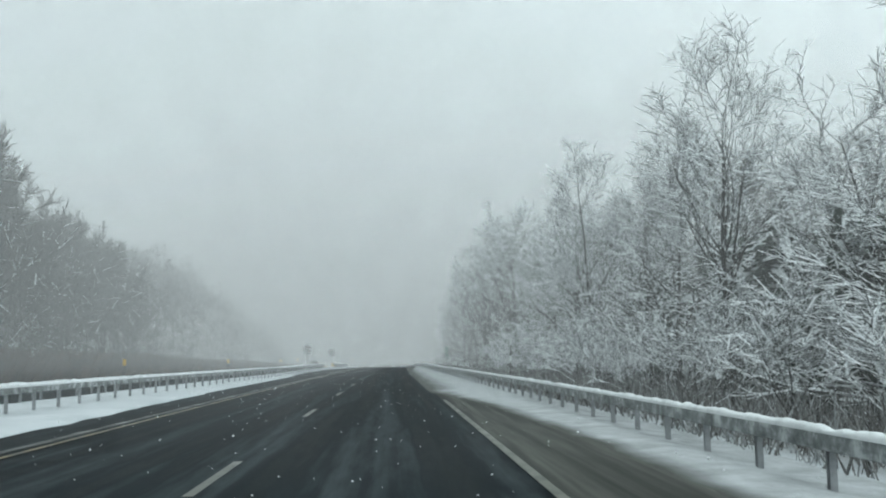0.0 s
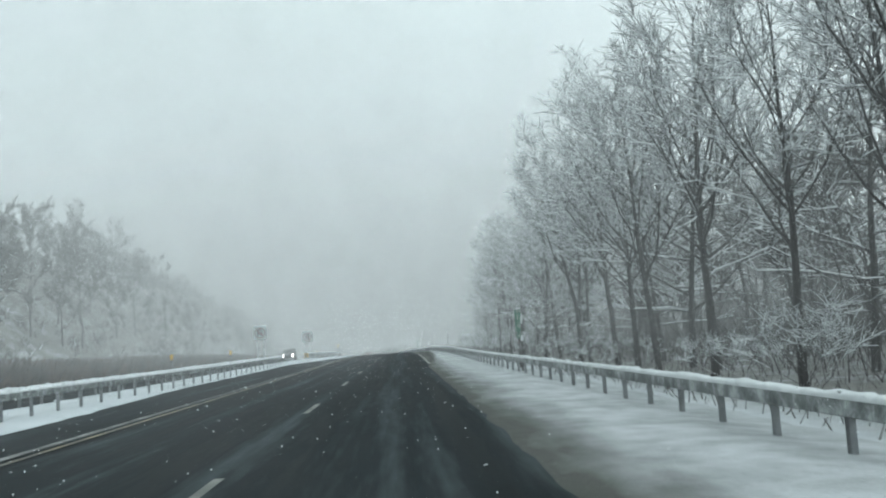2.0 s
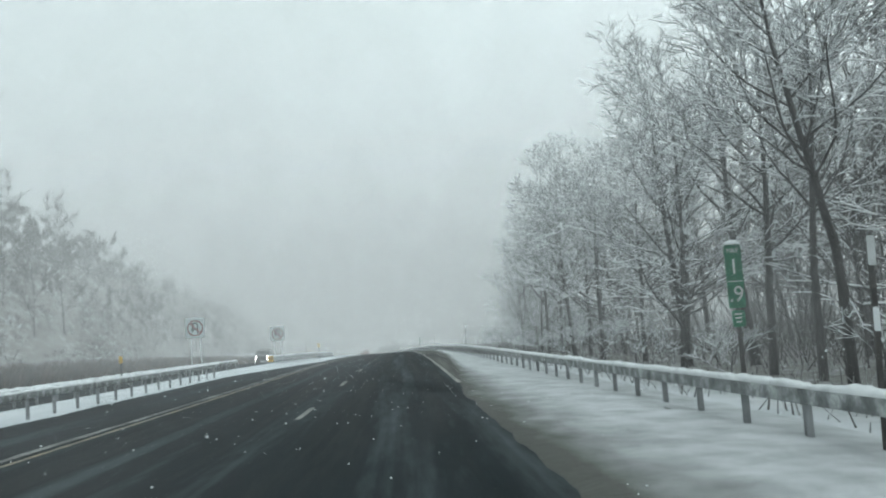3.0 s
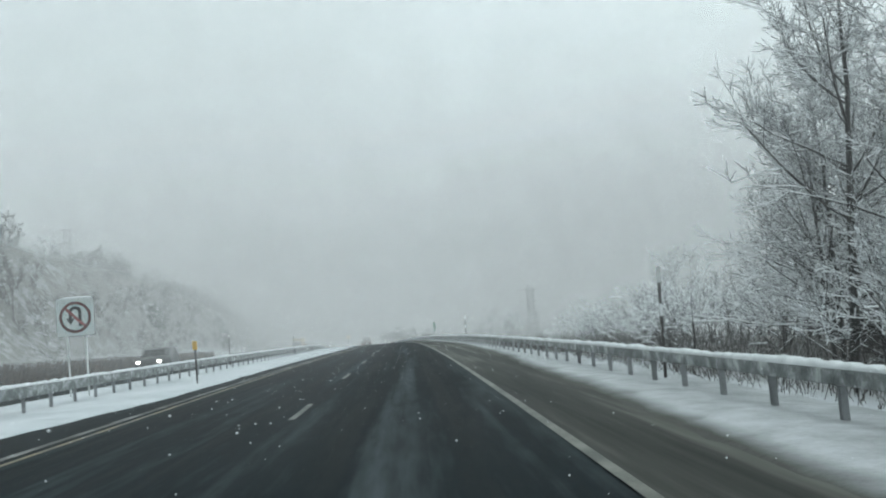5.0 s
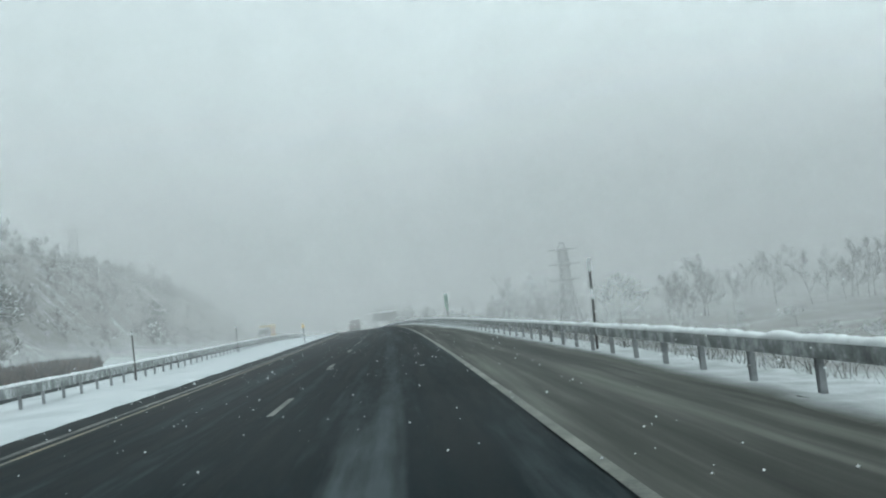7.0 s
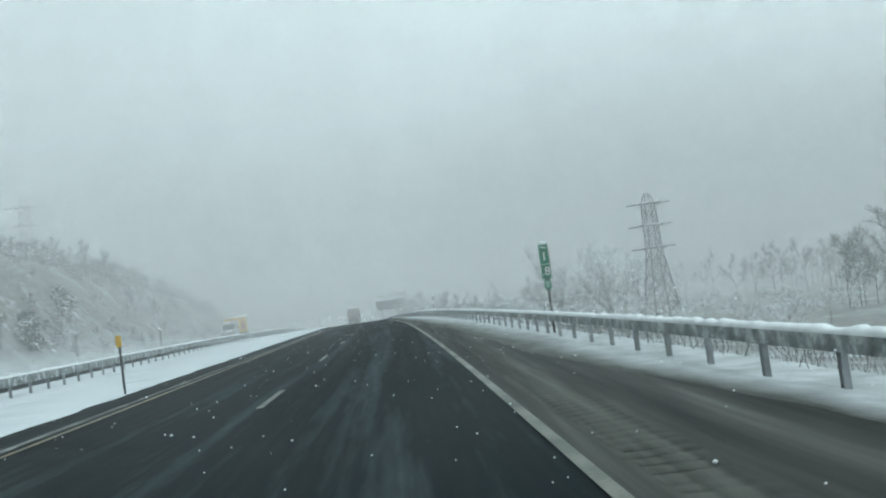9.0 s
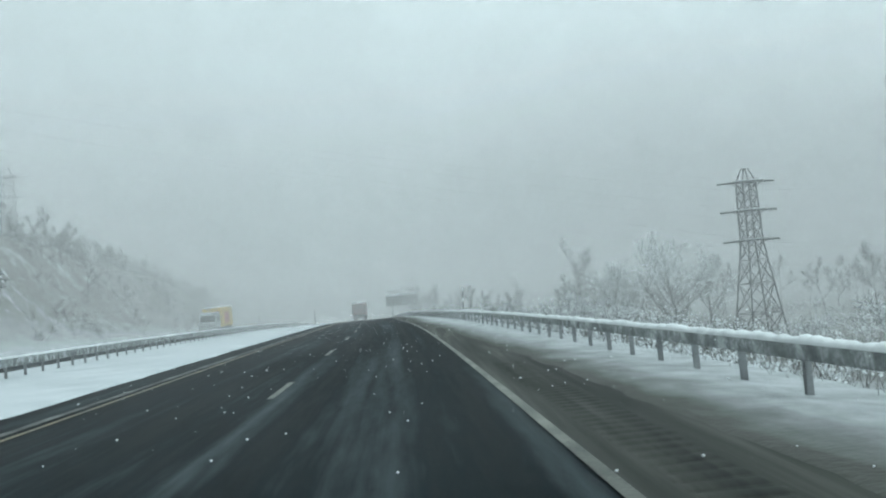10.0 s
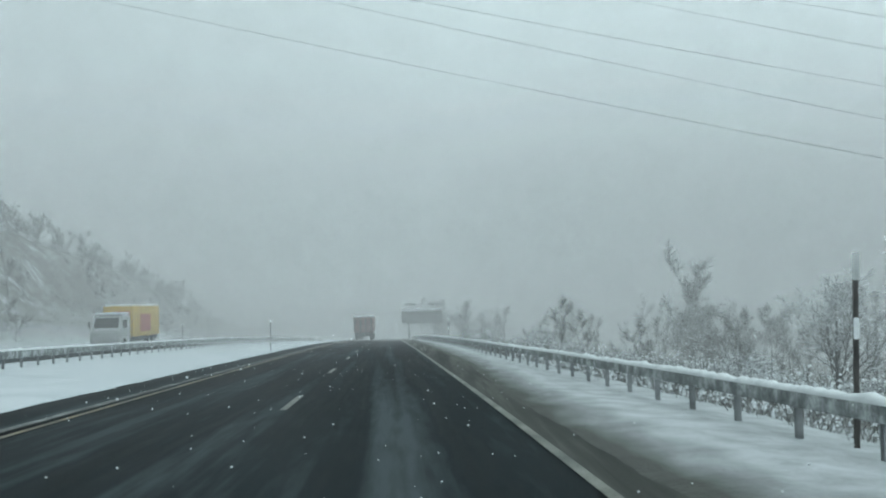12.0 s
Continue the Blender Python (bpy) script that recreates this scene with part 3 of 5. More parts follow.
def twiglets(rng, tips, count, long, wide, follow, rise, spread_z, share):
    """Single thin twigs on the limbs (a, b, ...), and the snow on a share of them: two lists of verts and faces."""
    bare, white = ([], []), ([], [])
    for _ in range(count):
        a, b = rng.choice(tips)[:2]
        at, d = a.lerp(b, rng.random()), (b - a).normalized()
        e = (d * follow + Vector((rng.gauss(0, 0.55), rng.gauss(0, 0.55), rng.gauss(rise, spread_z)))).normalized()
        end = at + e * long * rng.uniform(0.4, 1.2)
        side = e.cross(Vector((rng.gauss(0, 1), rng.gauss(0, 1), rng.gauss(0, 1)))).normalized() * wide * rng.uniform(0.6, 1.4)
        for verts, faces in ((bare,) if rng.random() > share else (bare, white)):
            lift, w = (Vector((0, 0, wide * 1.1)), side * 1.7) if verts is white[0] else (Vector(), side)
            i0 = len(verts)
            verts += [tuple(v + lift) for v in (at - w, at + w, end + w * 0.5, end - w * 0.5)]
            faces.append((i0, i0 + 1, i0 + 2, i0 + 3))
    return bare, white


def tubes(name, segs, material, more=None):
    """Tapered twigs and limbs: segments (a, b, radius at a, radius at b, sides)."""
    verts, faces = more or ([], [])
    for a, b, r0, r1, k in segs:
        d = (b - a).normalized()
        u = d.cross(Vector((0.31, 0.83, 0.46))).normalized()
        v = d.cross(u)
        i0 = len(verts)
        if k == 3:   # thin twig: its under side alone, the snow closes the top
            side = d.cross(Vector((0, 0, 1)))
            side = side.normalized() if side.length > 0.05 else u
            low = side.cross(d).normalized()
            low = -low if low.z > 0 else low
            for c, r in ((a, r0), (b, r1)):
                for p in (c - side * r - low * r * 0.6, c + low * r, c + side * r - low * r * 0.6):
                    verts.append((p.x, p.y, p.z))
            faces += [(i0, i0 + 1, i0 + 4, i0 + 3), (i0 + 1, i0 + 2, i0 + 5, i0 + 4)]
            continue
        for c, r in ((a, r0), (b, r1)):
            for j in range(k):
                w = 2 * math.pi * j / k
                p = c + (u * math.cos(w) + v * math.sin(w)) * r
                verts.append((p.x, p.y, p.z))
        for j in range(k):
            j2 = (j + 1) % k
            faces.append((i0 + j, i0 + j2, i0 + k + j2, i0 + k + j))
    return sheet(verts, faces, name, material)


def ridges(name, segs, material, rng, width, height, more=None):
    """Snow lying along the upper side of limbs and twigs."""
    verts, faces = more or ([], [])
    up = Vector((0, 0, 1))
    for a, b, r0, r1, k in segs:
        d = (b - a).normalized()
        if abs(d.z) > 0.93:
            continue
        side = d.cross(up).normalized()
        lie = 1 - 0.55 * abs(d.z)
        i0 = len(verts)
        for c, r in ((a, r0), (b, r1)):
            w = (r * 0.9 + width * rng.uniform(0.6, 1.3)) * lie
            h = (min(r, 0.05) + height * rng.uniform(0.6, 1.4)) * lie
            for p in (c - side * w - up * r * 0.2, c + up * h, c + side * w - up * r * 0.2):
                verts.append((p.x, p.y, p.z))
        faces += [(i0, i0 + 1, i0 + 4, i0 + 3), (i0 + 1, i0 + 2, i0 + 5, i0 + 4)]
    return sheet(verts, faces, name, material)


def grow(rng, height, trunk_r, first, limbs, reach, fork, sub, twig, rise, kids=(2, 2, 0), lean=0.0, coarse=False):
    """Limbs and twigs of a bare broadleaf tree. first: share of the height where limbs begin; rise: how steeply they climb."""
    wood, fine = [], []

    def shoot(p, d, length, r, level, n, kids, bend):
        step = length / n
        for i in range(n):
            d = (d + Vector((rng.gauss(0, bend), rng.gauss(0, bend), rng.gauss(0, bend) + (0.10 if level < 3 else 0.04)))).normalized()
            q = p + d * step
            r1 = r * (1 - 0.72 / n)
            (wood if level < 2 else fine).append((p, q, r, r1, 5 if level < 2 and not coarse else 3))
            p, r = q, r1
            if level < 3 and (i >= 1 or level == 2):
                for _ in range(kids[level - 1] if i < n - 1 else kids[level - 1] + 1):
                    axis = d.cross(Vector((rng.gauss(0, 1), rng.gauss(0, 1), rng.gauss(0, 0.5)))).normalized()
                    e = Matrix.Rotation(radians(rng.uniform(28, 62)), 3, axis) @ d
                    e = (e + Vector((0, 0, 0.12))).normalized()
                    shoot(p, e, length * rng.uniform(0.32, 0.5) * (1 - 0.35 * i / n), max(r * 0.55, 0.007 if trunk_r > 0.1 else 0.004), level + 1, sub if level == 1 else twig, kids, bend * 1.15)

    p, r, d = Vector((0, 0, -0.4)), trunk_r, Vector((lean, 0, 1)).normalized()
    n = 12
    for i in range(n):
        d = (d + Vector((rng.gauss(0, 0.035), rng.gauss(0, 0.035), 0.03))).normalized()
        q = p + d * (height * 0.86 / n)
        r1 = trunk_r * (1 - 0.85 * (i + 1) / n)
        wood.append((p, q, r, r1, 4 if coarse else 7))
        p, r = q, r1
        share = (i + 1) / n
        if share >= first:
            for _ in range(limbs):
                w = rng.uniform(0, 2 * math.pi)
                tilt = rise + 0.55 * (share - first) + rng.uniform(-0.15, 0.15)
                e = Vector((math.cos(w), math.sin(w), tilt)).normalized()
                long = reach * (1.0 - 0.62 * max(0, share - 0.35)) * rng.uniform(0.7, 1.15)
                shoot(p - d * rng.uniform(0, height * 0.05), e, long, max(r * 0.5, 0.018 if trunk_r > 0.1 and not coarse else 0.008), 1, fork, kids, 0.10)
    return wood, fine


def broadleaf(name, seed, thick=1.0, snow_w=0.013, snow_h=0.026, feather=0, **kw):
    """A bare broadleaf tree; feather: how many fine single twigs fill its crown."""
    rng = random.Random(seed)
    wood, fine = grow(rng, **kw)
    tree = new(name)
    part("trunk", tubes("trunk", wood, M_BARK), M_BARK, tree, "dark wet trunk and limbs")
    fat = [(a, b, r0 * thick, r1 * thick, k) for a, b, r0, r1, k in fine]
    bare, white = twiglets(rng, fine, feather, 0.52, 0.0068, 0.75, 0.10, 0.22, 0.9)
    part("crown", tubes("crown", fat, M_TWIG, bare), M_TWIG, tree, "crown of fine bare twigs")
    snow = ridges("snow_load", [s for s in wood if s[2] < kw["trunk_r"] * 0.55] + fat, M_TREE_SNOW, rng, snow_w, snow_h, white)
    part("snow_load", snow, M_TREE_SNOW, tree, "fresh snow clinging to every twig")
    return tree


def hazy(name, seed, height, spread, low, limbs, twigs, long, wide, snowy):
    """A tree or bush seen through snowfall: limbs that fork twice, and a cloud of single twigs with snow on some."""
    rng = random.Random(seed)
    wood, tips = [], []

    def shoot(p, d, length, r, level):
        for i in range(3):
            d = (d + Vector((rng.gauss(0, 0.13), rng.gauss(0, 0.13), rng.gauss(0.06, 0.1)))).normalized()
            q = p + d * length / 3
            wood.append((p, q, r, r * 0.7, 3))
            tips.append((p, q))
            p, r = q, r * 0.7
            if level < 2 and i > 0:
                for _ in range(2):
                    e = (d + Vector((rng.gauss(0, 0.55), rng.gauss(0, 0.55), rng.gauss(0.1, 0.35)))).normalized()
                    shoot(p, e, length * rng.uniform(0.35, 0.6), r * 0.7, level + 1)

    p, d, r = Vector((0, 0, -0.4)), Vector((0, 0, 1)), 0.010 * height + 0.015
    for i in range(6):
        d = (d + Vector((rng.gauss(0, 0.06), rng.gauss(0, 0.06), 0.05))).normalized()
        q = p + d * height * 0.115
        wood.append((p, q, r, r * 0.84, 4))
        p, r = q, r * 0.84
        share = (i + 1) / 6
        if share >= low:
            for _ in range(limbs):
                w = rng.uniform(0, 2 * math.pi)
                e = Vector((math.cos(w), math.sin(w), rng.uniform(0.15, 0.8) + 1.0 * share)).normalized()
                shoot(p, e, spread * rng.uniform(0.75, 1.15) * (1.1 - 0.25 * share), r * 0.5, 1)
    bare, white = twiglets(rng, tips, twigs, long, wide, 0.5, 0.22, 0.4, snowy)
    tree = new(name)
    part("trunk", tubes("trunk", wood, M_BARK), M_BARK, tree, "dark limbs")
    part("crown", sheet(*bare, "crown", M_TWIG, False), M_TWIG, tree, "hazy crown of bare twigs")
    part("snow_load", sheet(*white, "snow_load", M_TREE_SNOW, False), M_TREE_SNOW, tree, "snow on the twigs")
    return tree


def stand(proto, spots, label, category, group, rng):
    """Sets copies of the trees at (x, y, scale) on the ground."""
    for x, y, s in spots:
        t = copy_thing(rng.choice(proto), pose(x + xroad(y), y, zroad(y) + terrain(x, y), rng.uniform(-3, 3), rng.uniform(-3, 3), rng.uniform(0, 360)) @ Matrix.Diagonal((s, s, s * rng.uniform(0.92, 1.1), 1)))
        tagged(t, label, category, group)


def woods(name, label, protos, spots, rng):
    """Far trees past counting, joined into one mesh: copies of the patterns at (x, y, scale)."""
    pats = []
    for p in protos:
        vs, fs, ms = [], [], []
        for k, o in enumerate(p.children):
            i0 = sum(len(v) for v in vs)
            co = np.empty(len(o.data.vertices) * 3)
            o.data.vertices.foreach_get("co", co)
            vi = np.empty(len(o.data.loops), dtype=np.int64)
            o.data.loops.foreach_get("vertex_index", vi)
            vs.append(co.reshape(-1, 3))
            fs.append(vi.reshape(-1, 4) + i0)
            ms.append(np.full(len(vi) // 4, (M_BARK, M_TWIG, M_TREE_SNOW).index(o.data.materials[0])))
        pats.append((np.concatenate(vs), np.concatenate(fs), np.concatenate(ms)))
    verts, faces, mats, base = [], [], [], 0
    for x, y, s in spots:
        v, f, q = rng.choice(pats)
        m = np.array(Matrix.Rotation(rng.uniform(0, 2 * math.pi), 3, "Z") @ Matrix.Diagonal((s, s, s * rng.uniform(0.9, 1.15))))
        verts.append(v @ m.T + np.array((x + xroad(y), y, zroad(y) + terrain(x, y))))
        faces.append(f + base)
        mats.append(q)
        base += len(v)
    verts, faces, mats = np.concatenate(verts), np.concatenate(faces), np.concatenate(mats)
    me = bpy.data.meshes.new(name)
    me.vertices.add(len(verts))
    me.vertices.foreach_set("co", verts.ravel())
    me.loops.add(faces.size)
    me.loops.foreach_set("vertex_index", faces.ravel())
    me.polygons.add(len(faces))
    me.polygons.foreach_set("loop_start", np.arange(0, faces.size, 4))
    for mat in (M_BARK, M_TWIG, M_TREE_SNOW):
        me.materials.append(mat)
    me.polygons.foreach_set("material_index", mats)
    me.update(calc_edges=True)
    me.validate()
    return tagged(new(name, me), label, "woods", kind="stuff")


def retire(protos):
    """Takes the patterns away, leaving their copies."""
    for p in protos:
        for o in list(p.children):
            bpy.data.objects.remove(o)
        bpy.data.objects.remove(p)


rng = random.Random(5)
forest = [broadleaf("tree", seed, height=h, trunk_r=r, first=first, limbs=3, reach=reach, fork=5, sub=3, twig=1, rise=rise, kids=(2, 1, 0), feather=2600)
          for seed, h, r, first, reach, rise in ((11, 13, 0.145, 0.20, 4.2, 0.25), (12, 14, 0.155, 0.34, 4.0, 0.5), (13, 12, 0.13, 0.16, 4.4, 0.10), (14, 13, 0.15, 0.34, 4.8, 0.80))]
tall = broadleaf("tree", 15, height=14, trunk_r=0.16, first=0.42, limbs=3, reach=4.4, fork=5, sub=3, twig=1, rise=0.6, kids=(2, 1, 0), feather=2600)
inner = [broadleaf("tree", seed, height=h, trunk_r=r, first=first, limbs=2, reach=reach, fork=4, sub=2, twig=1, rise=rise, thick=1.5, kids=(2, 1, 0), feather=1500)
         for seed, h, r, first, reach, rise in ((21, 14, 0.18, 0.30, 3.8, 0.4), (22, 13, 0.16, 0.22, 4.0, 0.25), (23, 15, 0.20, 0.38, 4.2, 0.6))]
scrub = [broadleaf("shrub", 31, height=2.4, trunk_r=0.04, first=0.3, limbs=1, reach=2.2, fork=3, sub=2, twig=1, rise=0.7, kids=(2, 1, 0), snow_w=0.006, snow_h=0.011, feather=320),
         broadleaf("shrub", 32, height=2.0, trunk_r=0.035, first=0.3, limbs=1, reach=2.0, fork=3, sub=2, twig=1, rise=0.4, kids=(2, 1, 0), snow_w=0.006, snow_h=0.011, feather=320)]
grey = [hazy("tree", 45 + k, 9.5 + k, 3.6, 0.17, 2, 1100, 0.95, 0.032, 0.03) for k in range(3)]
antler = [broadleaf("shrub", 34 + k, height=3.0 + 0.5 * k, trunk_r=0.085, first=0.08, limbs=1, reach=3.4, fork=5, sub=3, twig=1, rise=0.75, thick=1.3, kids=(1, 1, 0), snow_w=0.02, snow_h=0.036, feather=200) for k in range(3)]
misty = [hazy("tree", 41 + k, 9.5 + k, 3.8, 0.17, 2, 1600, 0.9, 0.026, 0.25) for k in range(4)]
dim = [hazy("tree", 61 + k, 9.5 + k, 3.6, 0.17, 1, 760, 1.0, 0.040, 0.03) for k in range(3)]
woodland = [hazy("tree", 51 + k, 9.5 + k, 3.4, 0.17, 1, 680, 0.9, 0.034, 0.15) for k in range(4)]
bush = [hazy("shrub", 81 + k, 2.0 + 0.4 * k, 1.6, 0.5, 1, 150, 0.6, 0.024, 0.14) for k in range(4)]
spreading = [broadleaf("tree", 73, thick=1.5, height=7.5, trunk_r=0.24, first=0.16, limbs=2, reach=6.2, fork=5, sub=3, twig=1, rise=0.75, kids=(2, 2, 0), snow_w=0.02, snow_h=0.032, feather=2500),
             broadleaf("tree", 74, thick=1.5, height=8.0, trunk_r=0.21, first=0.25, limbs=2, reach=4.6, fork=5, sub=3, twig=1, rise=1.1, kids=(2, 2, 0), snow_w=0.02, snow_h=0.032, feather=2500)]
TALL = [(10, 0.62), (22, 0.66), (38, 0.68), (50, 0.78), (60, 0.86), (75, 0.92), (95, 0.88), (110, 0.87), (128, 0.76), (140, 0.74), (148, 0.55), (158, 0.34), (190, 0.20)]
edge_spots = [(rng.uniform(8.8, 10.6), y + rng.uniform(-1.2, 1.2), rng.uniform(0.88, 1.08) * lerp(TALL, y)) for y in [15 + 4.2 * k for k in range(33)]]
edge_spots = [p for p in edge_spots if abs(p[1] - 25.4) > 3.2]
stand(forest, [p for p in edge_spots if p[1] < 64], "tall bare roadside tree, every twig coated in snow", "tree", "trees of the roadside wood", rng)
stand([forest[1], forest[0], forest[3], tall], [p for p in edge_spots if p[1] >= 64], "tall roadside tree with clear dark trunk and snowy twigs", "tree", "trees of the roadside wood", rng)
stand([forest[3]], [(9.3, 25.4, 0.78)], "bare spreading tree at the edge of the wood", "tree", "trees of the roadside wood", rng)
stand([forest[2], forest[0]], [(11.6, 152.2, 0.66), (13.2, 155.0, 0.66), (10.4, 151.0, 0.62), (12.0, 147.0, 0.66), (13.5, 153.5, 0.6), (14.5, 161.0, 0.5), (15.6, 180.0, 0.42)], "bare spreading tree at the edge of the wood", "tree", "trees of the roadside wood", rng)
stand([forest[1]], [(9.8, 149.3, 0.76)], "bare spreading tree at the edge of the wood", "tree", "trees of the roadside wood", rng)
deep = [(x + rng.uniform(-2, 2), y + rng.uniform(-2, 2), rng.uniform(0.88, 1.1) * lerp(TALL, y)) for x in (13.5, 19.5) for y in [12 + 6.0 * k for k in range(24)] if y < 158 - 0.4 * x]
stand(inner, deep, "slender snow-laden tree standing deeper in the wood", "tree", "trees of the roadside wood", rng)
under = [(rng.uniform(6.6, 10.5), 8 + 1.25 * k + rng.uniform(-1, 1), rng.uniform(0.6, 1.15)) for k in range(40)]
under += [(rng.uniform(7.0, 12), 58 + 3.6 * k + rng.uniform(-1, 1), rng.uniform(0.4, 0.8)) for k in range(25)]
stand(scrub, under, "low snow-covered shrub behind the guardrail", "shrub", "shrubs behind the guardrail", rng)
bushes = [(rng.uniform(9, 17), y, rng.uniform(0.75, 1.15) * lerp([(148, 0.72), (160, 0.6), (172, 0.5), (182, 0.36), (190, 0.26)], y)) for y in [rng.uniform(143, 188) for k in range(80)]]
stand(antler, bushes, "spreading snow-covered bush at the end of the wood", "shrub", "shrubs behind the guardrail", rng)

hill = [(-rng.uniform(30, 33) - 5 * r, y + rng.uniform(-2, 2), rng.uniform(0.95, 1.4) * lerp([(40, 1.3), (70, 1.15), (110, 0.85)], y)) for r in range(2) for y in [30 + 3.8 * k for k in range(23)]]
hill += [(-rng.uniform(44, 50), y + rng.uniform(-3, 3), rng.uniform(0.6, 1.0)) for y in [112 + 7.0 * k for k in range(14)]]
stand(grey, hill, "bare hillside tree dimmed by falling snow", "tree", "trees on the hillside", rng)
mass = [(-rng.uniform(32.5, 42) - 7 * r, y + rng.uniform(-2, 2), rng.uniform(0.7, 1.15) * lerp([(100, 1.1), (150, 0.9), (225, 0.55)], y)) for r in range(3) for y in [98 + 4.8 * k for k in range(27)]]
mass += [(-rng.uniform(41, 48) - 6 * r, y + rng.uniform(-2, 2), rng.uniform(1.05, 1.5)) for r in range(2) for y in [26 + 3.6 * k for k in range(24)]]
mass += [(-rng.uniform(29.5, 42), rng.uniform(20, 118), rng.uniform(0.35, 1.2)) for k in range(110)]
woods("hillside_woods", "dense dark grey bare woods on the hillside", dim, mass, rng)
mass = [(lerp(RAIL_L, y) - rng.uniform(22, 34) - 8 * r, y, rng.uniform(0.28, 0.5)) for r in range(3) for y in [rng.uniform(372, 520) for k in range(44)]]
mass += [(lerp(RAIL_L, y) - rng.uniform(34, 62), y, rng.uniform(0.2, 0.5)) for y in [rng.uniform(215, 380) for k in range(70)]]
depths = [(rng.uniform(15, 46), rng.uniform(8, 150), rng.uniform(0.8, 1.25)) for k in range(120)]
woods("forest_depths", "crowded bare trees deep inside the roadside wood", woodland, [p for p in depths if p[1] < 158 - 0.4 * p[0]], rng)
woods("hillside_woods", "low grey bare woods on the far hillside", woodland, mass, rng)
clumps = []
while len(clumps) < 820:
    y = rng.uniform(120, 500)
    x = lerp(RAIL_L, y) - rng.uniform(17.5, 50)
    if wob(x, y, 0.09, 6) + 0.5 * wob(x, y, 0.3, 8) > -0.12:
        clumps.append((x, y, rng.uniform(0.3, 1.0)))
woods("hillside_thickets", "scattered grey thickets on the snowy hillside", bush, clumps, rng)
# across the valley: loose groups of trees with snowy gaps between them
vale = []
for gx, gy, wx, wy, k, size in ((44, 302, 4, 4, 7, 0.55), (70, 300, 10, 12, 14, 0.75), (92, 285, 14, 20, 16, 0.8), (34, 392, 9, 18, 18, 0.58), (52, 410, 10, 20, 18, 0.72), (70, 372, 12, 16, 12, 0.8),
                                (30, 372, 6, 9, 9, 0.42), (20, 440, 8, 16, 8, 0.6), (17, 500, 8, 20, 12, 0.8), (95, 400, 16, 24, 18, 0.9), (56, 470, 20, 24, 20, 0.9), (14, 356, 3, 8, 4, 0.34), (30, 338, 8, 3, 5, 0.28)):
    vale += [(gx + rng.gauss(0, wx * 0.6), gy + rng.gauss(0, wy * 0.6), size * rng.uniform(0.65, 1.15)) for _ in range(k)]
vale = [p for p in vale if abs(p[0] - 32.2) > 3.4 or abs(p[1] - 329) > 5]
woods("valley_woods", "grey bare woods in loose groups across the valley", woodland, vale, rng)
far = [(44.5, 302.4, 0.68), (41.5, 304, 0.5), (34.2, 402.7, 1.15), (28, 385, 0.55), (62, 318, 0.7), (75, 290, 0.8), (58, 262, 0.62), (66, 268, 0.7), (14, 470, 0.8), (20, 478, 0.7), (11, 520, 1.0)]
far += [(-rng.uniform(50, 70), rng.uniform(225, 480), rng.uniform(0.35, 0.6)) for k in range(14)]
stand(misty, far, "bare tree fading into the snowfall", "tree", "trees across the valley", rng)
stand([spreading[0]], [(32.8, 351.5, 1.0)], "wide spreading bare tree frosted white below the highway", "tree", "trees across the valley", rng)
stand([spreading[1]], [(26.4, 353.8, 0.92), (38.5, 357.0, 0.85)], "slender bare tree frosted white below the highway", "tree", "trees across the valley", rng)
slope = [(lerp(RAIL_L, y) - rng.uniform(17.5, 32), y, rng.uniform(0.4, 1.0)) for y in [rng.uniform(150, 420) for k in range(60)]]
slope += [(-rng.uniform(26.5, 34), rng.uniform(40, 130), rng.uniform(0.8, 1.3)) for k in range(25)]
stand(bush, [(min(x, lerp(RAIL_L, y) - 17.5), y, s) for x, y, s in slope], "small snowy bush on the open hillside", "shrub", "bushes on the hillside", rng)
weeds = [(rng.uniform(11, 42), rng.uniform(196, 345), rng.uniform(0.5, 1.0)) for k in range(34)]
weeds += [(rng.uniform(6.0, 10.0), rng.uniform(285, 400), rng.uniform(0.3, 0.55)) for k in range(30)]
stand(scrub, weeds, "scrubby snow-covered bush below the guardrail", "shrub", "shrubs behind the guardrail", rng)
retire(forest + [tall] + antler + inner + grey + dim + misty + scrub + woodland + bush + spreading)


